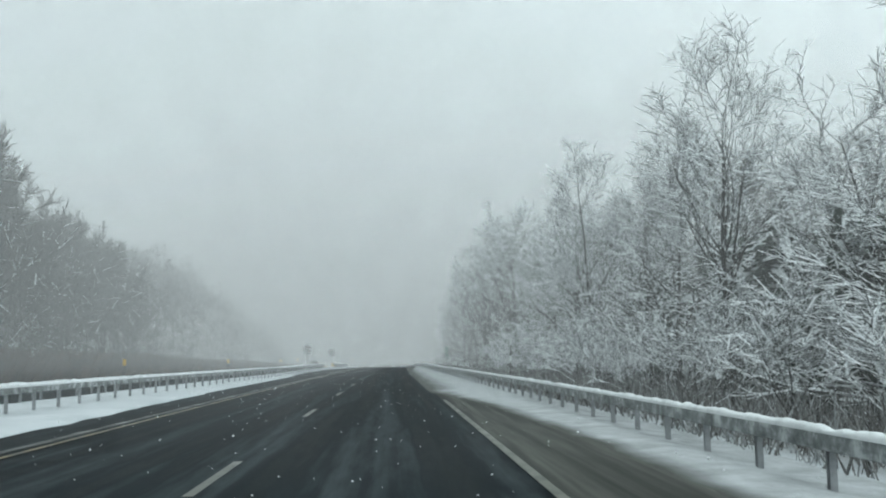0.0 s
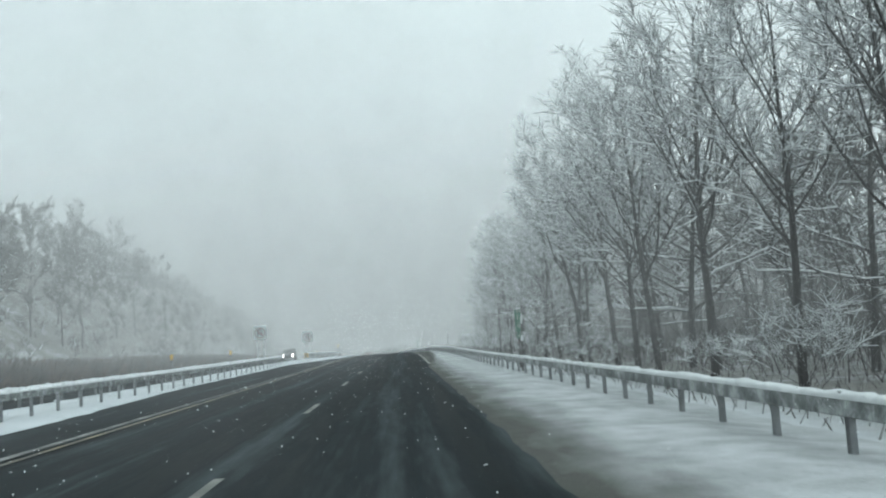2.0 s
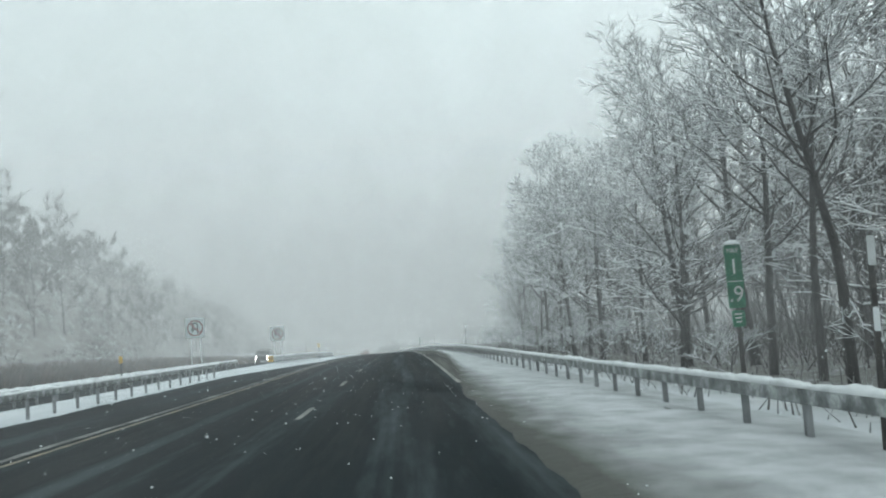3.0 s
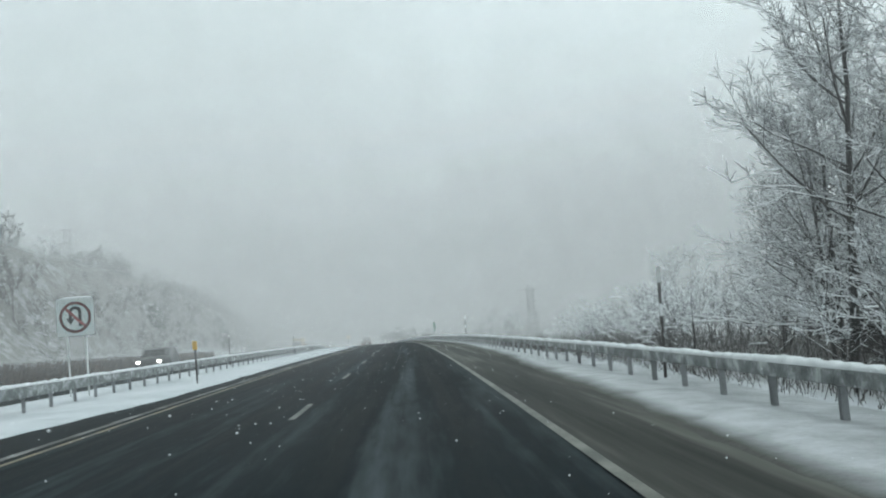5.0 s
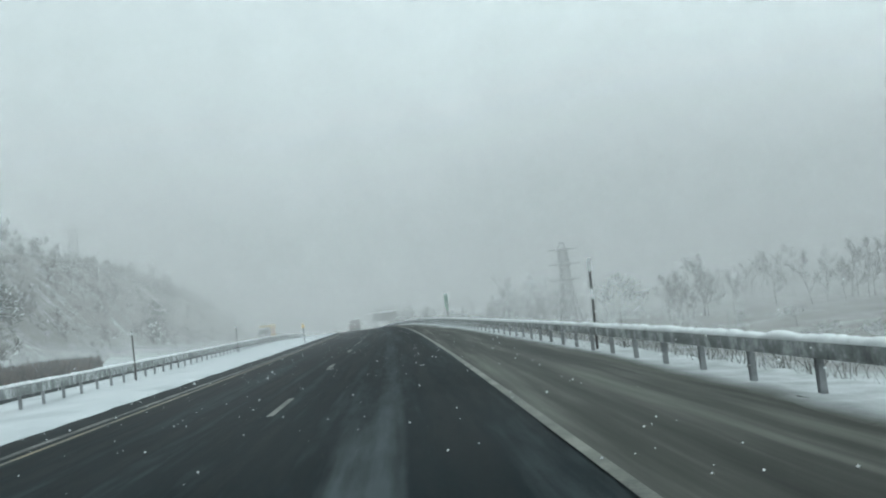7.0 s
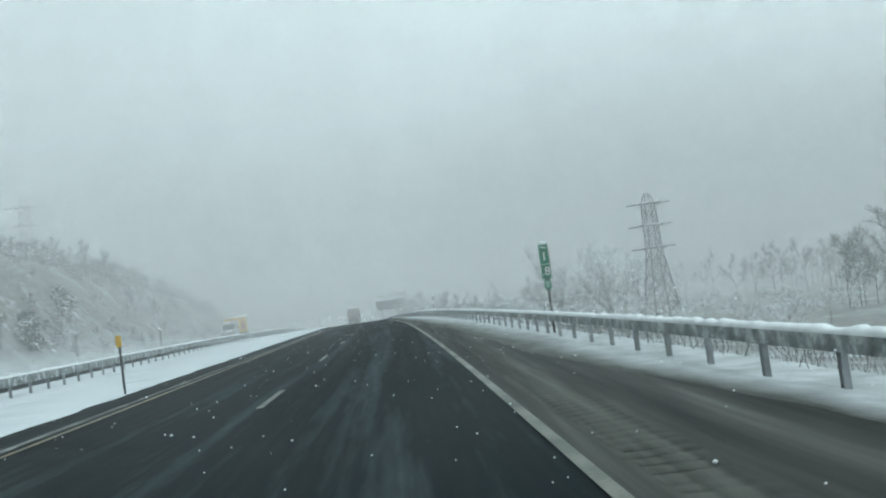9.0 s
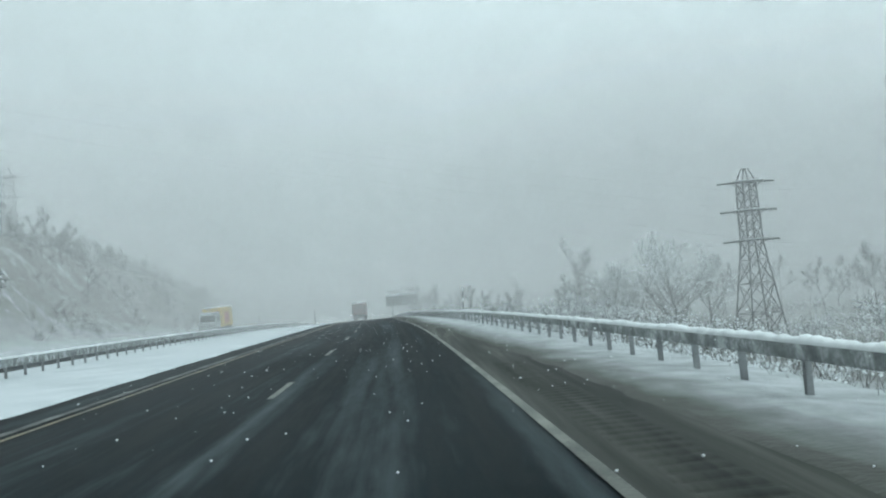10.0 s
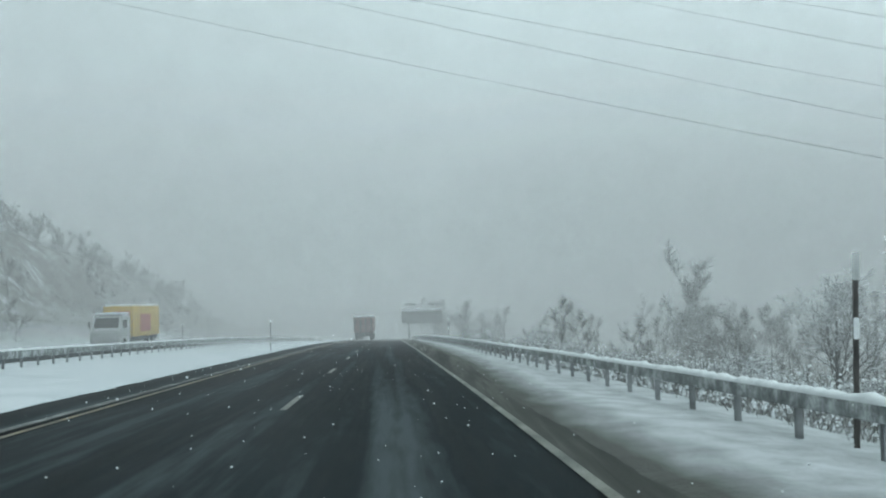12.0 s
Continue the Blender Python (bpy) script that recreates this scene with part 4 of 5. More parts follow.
def evergreen(seed, height, spread):
    """Dark evergreen: a trunk and an uneven crown of needle sprays with snow on some."""
    r = random.Random(seed)
    tree = new("evergreen_tree")
    bm = bmesh.new()
    rod(bm, (0, 0, -0.5), (0, 0, height * 0.9), 0.16, 0.03, 7)
    part("trunk", bm, M_BARK, tree)
    sprays, snow = ([], []), ([], [])
    for k in range(46):
        h = r.uniform(0.12, 1.0)
        a, reach = r.uniform(0, 2 * math.pi), spread * (1.08 - h) ** 0.6 * r.uniform(0.55, 1.1)
        for i in range(16):
            u = r.uniform(0.2, 1.0)
            c = Vector((math.cos(a) * reach * u + r.gauss(0, 0.25), math.sin(a) * reach * u + r.gauss(0, 0.25), height * h - 0.25 * reach * u + r.gauss(0, 0.2)))
            d1 = Vector((r.gauss(0, 1), r.gauss(0, 1), r.gauss(-0.2, 0.4))).normalized() * r.uniform(0.2, 0.45)
            d2 = Vector((r.gauss(0, 1), r.gauss(0, 1), r.gauss(0, 0.3))).normalized() * r.uniform(0.08, 0.2)
            verts, faces = snow if r.random() < 0.25 else sprays
            i0 = len(verts)
            verts += [tuple(c - d1 - d2), tuple(c + d1 - d2 * 0.3), tuple(c + d1 * 1.2 + d2 * 0.3), tuple(c - d1 + d2)]
            faces.append((i0, i0 + 1, i0 + 2, i0 + 3))
    part("crown", sheet(*sprays, "crown", M_CONIFER, False), M_CONIFER, tree, "dark green needle sprays")
    part("snow_load", sheet(*snow, "snow_load", M_TREE_SNOW, False), M_TREE_SNOW, tree, "snow on the boughs")
    return tree


for k, (x, y, h, w) in enumerate(((-63, 498, 9.5, 4.0), (-60, 492, 5.0, 3.4), (-34, 318, 3.6, 2.4), (-38, 342, 3.0, 2.6), (-36, 268, 3.2, 2.2), (-33, 96, 9.0, 3.0), (-31.5, 84, 6.0, 2.6), (-32, 74, 7.0, 2.8))):
    e = evergreen(60 + k, h, w)
    e.matrix_basis = pose(x + xroad(y), y, zroad(y) + terrain(x, y) - 0.1, 0, 0, 40 * k)
    tagged(e, "dark evergreen dusted with snow on the hillside", "tree", "evergreens on the hillside")

for k, (x, y, h, w) in enumerate(((11.0, 21.5, 4.6, 2.2), (11.8, 27.5, 5.6, 2.5), (12.5, 34.0, 6.0, 2.6), (12.0, 41.0, 5.0, 2.4))):
    e = evergreen(90 + k, h, w)
    e.matrix_basis = pose(x + xroad(y), y, zroad(y) + terrain(x, y) - 0.1, 0, 0, 70 * k)
    tagged(e, "dark young evergreen among bare snowy trees", "tree", "evergreens in the roadside wood")


# ---------- brush, weeds and litter ----------
def brush(name, label, spots, material, blade, rng):
    """A mass of thin upright stems at (x, y, height)."""
    verts, faces = [], []
    for x, y, h in spots:
        z = zroad(y) + terrain(x, y) - 0.05
        a = rng.uniform(0, math.pi)
        dx, dy = math.cos(a) * blade * rng.uniform(0.6, 1.4), math.sin(a) * blade
        lx, ly = rng.gauss(0, 0.42) * h, rng.gauss(0, 0.42) * h
        x += xroad(y)
        i0 = len(verts)
        verts += [(x - dx, y - dy, z), (x + dx, y + dy, z), (x + lx + dx * 0.4, y + ly + dy * 0.4, z + h), (x + lx - dx * 0.4, y + ly - dy * 0.4, z + h)]
        faces.append((i0, i0 + 1, i0 + 2, i0 + 3))
    return tagged(new(name, sheet(verts, faces, name, material, False)), label, "brush", kind="stuff")


M_DRYWEED = surface("dry_weed_stalks", [(0.06, 0.057, 0.053), (0.17, 0.168, 0.162), (0.46, 0.48, 0.49)], 2.0, 14.0, 0.9, bump=0)
band = []
for k in range(26000):
    y = rng.uniform(-20, 270)
    tall = lerp([(0, 3.0), (100, 2.6), (125, 1.9), (270, 1.4)], y) * rng.uniform(0.45, 1.0)
    band.append((lerp(RAIL_L, y) - 15.3 - abs(rng.gauss(0, 0.9)), y, tall))
brush("brown_brush", "dense dead brown brush beside the opposing carriageway", band, M_BROWN, 0.045, rng)
spots = [(lerp(RAIL_L, y) - 17 - rng.uniform(0, 38), y, rng.uniform(0.1, 0.5)) for y in [rng.uniform(150, 500) for k in range(90000)]]
spots = [p for p in spots if wob(p[0], p[1], 0.16, 4) + 0.6 * wob(p[0], p[1], 0.7, 9) > -0.05]
brush("hillside_brush", "thin dark brush poking through hillside snow", spots, M_DRYWEED, 0.02, rng)
spots = [(5.3 + abs(rng.gauss(0, 6)), rng.uniform(190, 420), rng.uniform(0.3, 1.15)) for k in range(26000)]
spots = [(x, y, h * lerp([(262, 0.45), (284, 1.0)], y)) for x, y, h in spots]
brush("dry_weeds", "dry snow-dusted weeds below the guardrail", spots, M_DRYWEED, 0.007, rng)
spots = [(rng.uniform(5.5, 14), rng.uniform(266, 345), rng.uniform(0.4, 1.3)) for k in range(9000)]
spots = [(x, y, h * lerp([(5.5, 0.6), (9, 1.0)], x) * lerp([(266, 0.3), (286, 1.0)], y)) for x, y, h in spots if wob(x, y, 0.5, 2) > -0.25]
brush("tall_weeds", "tall dead weeds crowding below the guardrail", spots, M_DRYWEED, 0.006, rng)


def snow_tufts(label, spots):
    """Little clots of snow caught in the weed heads, at (x, y, height over the ground, size)."""
    verts, faces = [], []
    for x, y, h, s in spots:
        c = Vector((x + xroad(y), y, zroad(y) + terrain(x, y) + h))
        u = Vector((rng.gauss(0, 1), rng.gauss(0, 1), rng.gauss(0, 0.6))).normalized() * s
        v = Vector((rng.gauss(0, 1), rng.gauss(0, 1), rng.gauss(0, 0.6))).normalized() * s
        i0 = len(verts)
        verts += [tuple(c - u - v * 0.3), tuple(c + v), tuple(c + u - v * 0.3), tuple(c + Vector((0, 0, s * 0.9)))]
        faces += [(i0, i0 + 1, i0 + 3), (i0 + 1, i0 + 2, i0 + 3), (i0 + 2, i0, i0 + 3)]
    tagged(new("snow_tufts", sheet(verts, faces, "snow_tufts", M_TREE_SNOW, False)), label, "snow", kind="stuff")


snow_tufts("clots of snow caught in the dead weeds", [(x, y, h * rng.uniform(0.3, 1.0), rng.uniform(0.02, 0.06)) for x, y, h in spots for _ in range(3)])
spots = [(rng.uniform(5.8, 40), rng.uniform(5, 185), rng.uniform(0.2, 1.0)) for k in range(22000)]
spots = [(x, y, h if y < 60 else 0.55 * h) for x, y, h in spots]
spots += [(rng.uniform(5.5, 10.5), rng.uniform(5, 62), rng.uniform(0.25, 1.2)) for k in range(6000)]
brush("forest_undergrowth", "tangled snowy undergrowth on the forest floor", spots, M_DRYWEED, 0.016, rng)
spots = [(rng.uniform(5.7, 13), rng.uniform(140, 188), rng.uniform(0.2, 0.9)) for k in range(7000)]
brush("dark_undergrowth", "dark tangled twigs behind the guardrail", spots, M_TWIG, 0.006, rng)
spots = [(rng.uniform(11, 44), rng.uniform(8, 140), rng.uniform(1.2, 5.0)) for k in range(8000)]
brush("saplings", "crowded bare saplings deep in the wood", spots, M_TWIG, 0.022, rng)


# ---------- roadside things ----------
def spot(x, y, up=0.0):
    """A place given across and along the road, on the ground."""
    return Vector((x + xroad(y), y, zroad(y) + up))


def plain(name, color, rough=0.5, metal=0.0, scale=4.0, spread=0.25):
    dark = tuple(c * (1 - spread) for c in color)
    return surface(name, [dark, color], scale, 30.0, rough, metal, 0.05, 0.002)


M_GREEN = plain("green_reflective_sheeting", (0.012, 0.16, 0.085), 0.4, 0, 3.0, 0.15)
M_WHITE = plain("white_reflective_sheeting", (0.68, 0.70, 0.70), 0.45, 0, 3.0, 0.12)
M_RED = plain("faded_red_sheeting", (0.36, 0.10, 0.10), 0.5)
M_BLACK = plain("black_sheeting", (0.03, 0.03, 0.032), 0.5)
M_AMBER = plain("amber_reflector", (0.72, 0.40, 0.02), 0.35, 0, 6.0, 0.1)
M_CHANNEL = plain("brown_channel_post", (0.07, 0.065, 0.062), 0.7, 0.2)
M_TOWER = plain("dull_galvanised_tower_steel", (0.035, 0.037, 0.04), 0.6, 0.0)
M_GLASS_DARK = plain("dark_vehicle_glass", (0.015, 0.018, 0.02), 0.1)
M_RUBBER = plain("black_tyre_rubber", (0.02, 0.02, 0.02), 0.85)
M_CAR = plain("dark_grey_car_paint", (0.03, 0.033, 0.037), 0.35)
M_TRUCK_W = plain("dirty_white_truck_paint", (0.55, 0.56, 0.56), 0.45)
M_TRUCK_Y = plain("yellow_box_body_paint", (0.62, 0.38, 0.05), 0.5)
M_TRUCK_R = plain("red_panel_paint", (0.45, 0.10, 0.05), 0.5)
M_TRUCK_D = plain("dark_red_tipper_paint", (0.16, 0.05, 0.05), 0.55)
M_WIRE = plain("black_power_cable", (0.05, 0.052, 0.055), 0.7)
M_INSUL = plain("grey_glass_insulator", (0.04, 0.043, 0.046), 0.35)


def lamp_material(name, color, strength):
    m, n, l, b = shader(name)
    b.inputs["Base Color"].default_value = (*color, 1)
    b.inputs["Emission Color"].default_value = (*color, 1)
    b.inputs["Emission Strength"].default_value = strength
    return m


M_HEADLIGHT = lamp_material("lit_headlight", (1.0, 0.97, 0.9), 9.0)


def letters(text, size, at, material, parent, name="lettering"):
    """Raised letters on a sign, facing -y."""
    cu = bpy.data.curves.new(name, "FONT")
    cu.body, cu.size, cu.align_x, cu.align_y, cu.extrude = text, size, "CENTER", "CENTER", 0.001
    ob = new(name, cu)
    me = bpy.data.meshes.new_from_object(ob.evaluated_get(bpy.context.evaluated_depsgraph_get()))
    bpy.data.objects.remove(ob)
    me.materials.clear()
    me.materials.append(material)
    o = part(name, me, material, parent)
    o.matrix_basis = Matrix.Translation(at) @ Matrix.Rotation(radians(90), 4, "X")
    return o


def channel(bm, h, w=0.06, low=-0.3):
    """A U-channel steel post."""
    box(bm, w, 0.006, h - low, (0, 0, (h + low) / 2))
    box(bm, 0.006, 0.03, h - low, (-w / 2, 0.012, (h + low) / 2))
    box(bm, 0.006, 0.03, h - low, (w / 2, 0.012, (h + low) / 2))


def panel(w, h, at, r=0.03, thick=0.004):
    """A thin sheet with rounded corners, standing across the road."""
    bm = bmesh.new()
    pts = []
    for cx, cz, a0 in ((w / 2 - r, h / 2 - r, 0), (-w / 2 + r, h / 2 - r, 90), (-w / 2 + r, -h / 2 + r, 180), (w / 2 - r, -h / 2 + r, 270)):
        for k in range(4):
            a = radians(a0 + 30 * k)
            pts.append((cx + r * math.cos(a), cz + r * math.sin(a)))
    f = bm.faces.new([bm.verts.new((at[0] + x, at[1], at[2] + z)) for x, z in pts])
    ext = bmesh.ops.extrude_face_region(bm, geom=[f])["geom"]
    bmesh.ops.translate(bm, verts=[v for v in ext if isinstance(v, bmesh.types.BMVert)], vec=(0, thick, 0))
    bmesh.ops.recalc_face_normals(bm, faces=bm.faces)
    return bm


def snow_lump(w, d, h, at):
    """A soft heap of snow on top of something."""
    bm = bmesh.new()
    bmesh.ops.create_icosphere(bm, subdivisions=2, radius=0.5, matrix=Matrix.Translation(at) @ Matrix.Diagonal((w, d, h * 2, 1)))
    for v in bm.verts:
        v.co.z = max(v.co.z, at[2] - 0.004)
        v.co.x += 0.05 * w * noise.noise(v.co * 9)
    return bm


def mile_marker(x, y, tenth):
    thing = tagged(new("mile_marker"), "green mile marker sign on a channel post, snow on top", "road sign", "mile markers")
    thing.matrix_basis = Matrix.Translation(spot(x, y))
    bm = bmesh.new()
    channel(bm, 2.45)
    part("post", bm, M_CHANNEL, thing, "dark steel channel post")
    face = part("sign_panel", panel(0.27, 1.0, (0, -0.012, 1.98)), M_GREEN, thing, "tall green panel")
    part("border_line", panel(0.24, 0.012, (0, -0.0145, 1.90), 0.003, 0.002), M_WHITE, face)
    letters("MILE", 0.095, (0, -0.0135, 2.38), M_WHITE, face)
    letters("1", 0.34, (0, -0.0135, 2.12), M_WHITE, face)
    letters(tenth, 0.34, (0, -0.0135, 1.69), M_WHITE, face)
    low = part("route_panel", panel(0.20, 0.26, (0, -0.012, 1.32)), M_GREEN, thing, "small green panel below")
    for k in range(3):
        part("bar", panel(0.13 - 0.02 * k, 0.022, (0, -0.0145, 1.39 - 0.06 * k), 0.003, 0.002), M_WHITE, low)
    part("snow_cap", snow_lump(0.27, 0.08, 0.07, (0, -0.01, 2.48)), M_TREE_SNOW, thing, "snow on the top edge", True)
    return thing


mile_marker(5.5, 92.6, ".9")
mile_marker(4.98, 253.5, ".8")


def ring_plate(r0, r1, at, depth, sides=40):
    bm = bmesh.new()
    loops = []
    for r in (r0, r1):
        loops.append([bm.verts.new((at[0] + r * math.cos(2 * math.pi * k / sides), at[1], at[2] + r * math.sin(2 * math.pi * k / sides))) for k in range(sides)])
    for k in range(sides):
        bm.faces.new((loops[0][k], loops[0][(k + 1) % sides], loops[1][(k + 1) % sides], loops[1][k]))
    bmesh.ops.solidify(bm, geom=bm.faces[:], thickness=depth)
    return bm


def no_u_turn(x, y, up, size):
    """Square white sign with the red ring and the bent arrow."""
    thing = tagged(new("no_u_turn_sign"), "white no-U-turn sign with faded red ring, snow-streaked", "road sign", "signs at the median opening")
    thing.matrix_basis = Matrix.Translation(spot(x, y))
    for s in (-0.3, 0.3):
        bm = bmesh.new()
        rod(bm, (s, 0.02, -0.4), (s, 0.02, up + size * 0.45), 0.032, sides=8)
        part("post", bm, M_WHITE, thing, "pale round post")
    face = part("sign_panel", panel(size, size, (0, -0.02, up), 0.06), M_WHITE, thing)
    part("rim", panel(size + 0.03, size + 0.03, (0, -0.014, up), 0.07), M_BLACK, thing, "thin black rim")
    r = size * 0.42
    part("ring", ring_plate(r * 0.82, r, (0, -0.024, up), 0.003), M_RED, face)
    bm = bmesh.new()
    box(bm, r * 1.7, 0.003, r * 0.17, (0, -0.030, up), turn=Matrix.Rotation(radians(45), 4, "Y"))
    part("slash", bm, M_RED, face)
    bm = bmesh.new()
    w = r * 0.2
    box(bm, w, 0.003, r * 0.9, (r * 0.3, -0.026, up - r * 0.15))
    for k in range(8):
        a = radians(180 * k / 7)
        box(bm, w, 0.003, r * 0.2, (r * 0.3 * math.cos(a), -0.026, up + r * 0.3 + r * 0.3 * math.sin(a)), turn=Matrix.Rotation(-a, 4, "Y"))
    box(bm, w, 0.003, r * 0.4, (-r * 0.3, -0.026, up + r * 0.1))
    vs = [bm.verts.new((-r * 0.3 + a * r, -0.026, up + b * r)) for a, b in ((-0.28, -0.05), (0.28, -0.05), (0, -0.45))]
    bm.faces.new(vs)
    part("arrow", bm, M_BLACK, face, "black bent arrow")
    part("snow_cap", snow_lump(size, 0.1, 0.06, (0, 0, up + size / 2)), M_TREE_SNOW, thing, "snow on the top edge", True)
    return thing


no_u_turn(-12.6, 136.2, 2.95, 1.2)
no_u_turn(-10.8, 160.8, 2.7, 1.25)


def snow_stake(x, y, banded):
    """Tall roadside stake that marks the edge for the ploughs."""
    label = "tall dark snow stake with white reflective bands" if banded else "slim dark snow stake beside the guardrail"
    thing = tagged(new("snow_stake"), label, "marker post", "snow stakes along the rails")
    thing.matrix_basis = Matrix.Translation(spot(x, y)) @ pose(0, 0, 0, 0, 2 if banded else 0.5, 0)
    bm = bmesh.new()
    channel(bm, 2.0, 0.05)
    part("post", bm, M_CHANNEL, thing)
    if banded:
        part("reflector", panel(0.08, 0.30, (0, -0.01, 1.92), 0.02), M_WHITE, thing, "white reflector plate")
        part("reflector", panel(0.065, 0.24, (0, -0.01, 1.24), 0.02), M_TREE_SNOW, thing, "snow-plastered white band")
    else:
        part("reflector", panel(0.075, 0.12, (0, -0.01, 1.93), 0.015), M_WHITE, thing, "small reflector")
    return thing


for x, y, b in ((4.9, 37.7, True), (4.9, 87.5, True), (5.05, 147.2, True), (4.9, 200.3, True), (5.05, 310.5, True), (5.0, 375.0, True),
                (-10.2, 216.2, False), (-13.4, 283.4, False), (-11.0, 188.0, False), (-11.2, 246.9, False), (-7.6, 359.5, False), (-15.2, 368.0, False)):
    snow_stake(x, y, b)


def amber_marker(x, y, top):
    thing = tagged(new("amber_marker"), "amber reflector plate on a slim dark post", "marker post", "amber markers on the median")
    thing.matrix_basis = Matrix.Translation(spot(x, y))
    bm = bmesh.new()
    channel(bm, top - 0.05, 0.05)
    part("post", bm, M_CHANNEL, thing)
    part("reflector", panel(0.15, 0.30, (0, -0.012, top - 0.15), 0.03), M_AMBER, thing, "bright amber plate")
    return thing


for x, y, top in ((-7.35, 162.6, 1.55), (-6.75, 252.1, 1.55), (-12.6, 46.0, 1.5), (-12.4, 72.0, 1.5), (-12.3, 103.0, 1.5), (-12.3, 120.0, 1.5)):
    amber_marker(x, y, top)


def hazard_plate(x, y):
    """Striped plate on the end of the median guardrail."""
    thing = tagged(new("hazard_marker"), "yellow and black striped plate on the rail end", "road sign")
    thing.matrix_basis = Matrix.Translation(spot(x, y, 0.2))
    bm = bmesh.new()
    channel(bm, 0.62, 0.06)
    part("post", bm, M_POST, thing)
    face = part("plate", panel(0.42, 0.42, (0, -0.10, 0.40), 0.02), M_AMBER, thing, "yellow plate")
    for k in (-1, 0, 1):
        bm = bmesh.new()
        box(bm, 0.07, 0.003, 0.40 if k == 0 else 0.26, (0.13 * k, -0.105, 0.40), turn=Matrix.Rotation(radians(45), 4, "Y"))
        part("stripe", bm, M_BLACK, face)
    part("snow_cap", snow_lump(0.44, 0.16, 0.08, (0, -0.06, 0.61)), M_TREE_SNOW, thing, "snow heaped on top", True)


hazard_plate(-9.75, 148.3)


# ---------- pylons and wires ----------
def pylon(name_label, x, y, base, height, turn=0.0):
    """Square lattice tower: four legs, cross bracing, three pairs of arms, peak."""
    thing = tagged(new("pylon"), name_label, "pylon", "towers of the power line")
    k = height / 17.0
    thing.matrix_basis = Matrix.Translation((x + xroad(y), y, base)) @ Matrix.Rotation(radians(turn), 4, "Z")
    levels = [(0, 1.85), (3.2, 1.5), (6.0, 1.18), (8.2, 0.92), (10.0, 0.74), (11.4, 0.72), (12.8, 0.70), (14.2, 0.68), (15.5, 0.66)]
    levels = [(z * k, w * k) for z, w in levels]
    r = 0.08 * k
    corner = ((-1, -1), (1, -1), (1, 1), (-1, 1))
    for cx, cy in corner:
        bm = bmesh.new()
        for (z0, w0), (z1, w1) in zip(levels, levels[1:]):
            rod(bm, (cx * w0, cy * w0, z0), (cx * w1, cy * w1, z1), r, sides=4)
        part("leg", bm, M_TOWER, thing)
    for q in range(4):
        (ax, ay), (bx, by) = corner[q], corner[(q + 1) % 4]
        bm = bmesh.new()
        for (z0, w0), (z1, w1) in zip(levels, levels[1:]):
            rod(bm, (ax * w0, ay * w0, z0), (bx * w1, by * w1, z1), r * 0.7, sides=3)
            rod(bm, (bx * w0, by * w0, z0), (ax * w1, ay * w1, z1), r * 0.7, sides=3)
            rod(bm, (ax * w1, ay * w1, z1), (bx * w1, by * w1, z1), r * 0.7, sides=3)
        part("bracing", bm, M_TOWER, thing)
    top = levels[-1][0]
    bm = bmesh.new()
    for cx, cy in corner:
        rod(bm, (cx * 0.66 * k, cy * 0.66 * k, top), (cx * 0.2 * k, cy * 0.2 * k, top + 1.35 * k), r * 0.8, sides=4)
    part("peak", bm, M_TOWER, thing)
    for z in (10.0 * k, 12.8 * k, 15.5 * k):
        bm = bmesh.new()
        for s in (-1, 1):
            for t in (-0.8, 0.8):
                rod(bm, (s * 0.8 * k, t * k, z), (s * 1.6 * k, 0, z + 0.05), r * 0.9, sides=4)
            rod(bm, (s * 0.8 * k, 0, z - 0.5 * k), (s * 1.6 * k, 0, z), r * 0.7, sides=3)
        box(bm, 2.4 * k, 1.8 * k, 0.16 * k, (0, 0, z + 0.02))
        arm = part("arm", bm, M_TOWER, thing)
        cap = bmesh.new()
        box(cap, 2.4 * k, 1.7 * k, 0.07, (0, 0, z + 0.135 * k), 0.03)
        part("snow_cap", cap, M_TREE_SNOW, arm, "snow on the arm")
        for s in (-1, 1):
            bm = bmesh.new()
            for i in range(7):
                rod(bm, (s * (1.55 + 0.2 * i) * k, 0, z), (s * (1.70 + 0.2 * i) * k, 0, z - 0.02), 0.12 * k, 0.06 * k, 8)
            part("insulator", bm, M_INSUL, arm, "string of dark insulator discs")
    return thing


P_BASE = zroad(329) - 5.2
pylon("grey steel lattice pylon with snow on its arms", 32.2, 329.0, P_BASE, 15.6, 8)
for hx, hy, top in ((-87.3, 395.0, 37.3), (-71.3, 373.5, 23.7), (-98.0, 505.0, 42.0)):
    foot = zroad(hy) + terrain(hx, hy) - 0.3
    pylon("lattice pylon on the hill, faint in the snowfall", hx, hy, foot, top - foot, 12)


def wire(a, b, sag):
    """A cable that hangs between two points."""
    a, b = Vector(a), Vector(b)
    cu = bpy.data.curves.new("power_cable", "CURVE")
    cu.dimensions, cu.bevel_depth, cu.bevel_resolution = "3D", 0.006, 0
    sp = cu.splines.new("POLY")
    sp.points.add(28)
    for i in range(29):
        u = i / 28
        p = a.lerp(b, u) - Vector((0, 0, 4 * sag * u * (1 - u)))
        sp.points[i].co = (*p, 1)
    cu.materials.append(M_WIRE)
    return tagged(new("power_cable", cu), "thin black power cable spanning the highway", "power cable", "cables of the power line")


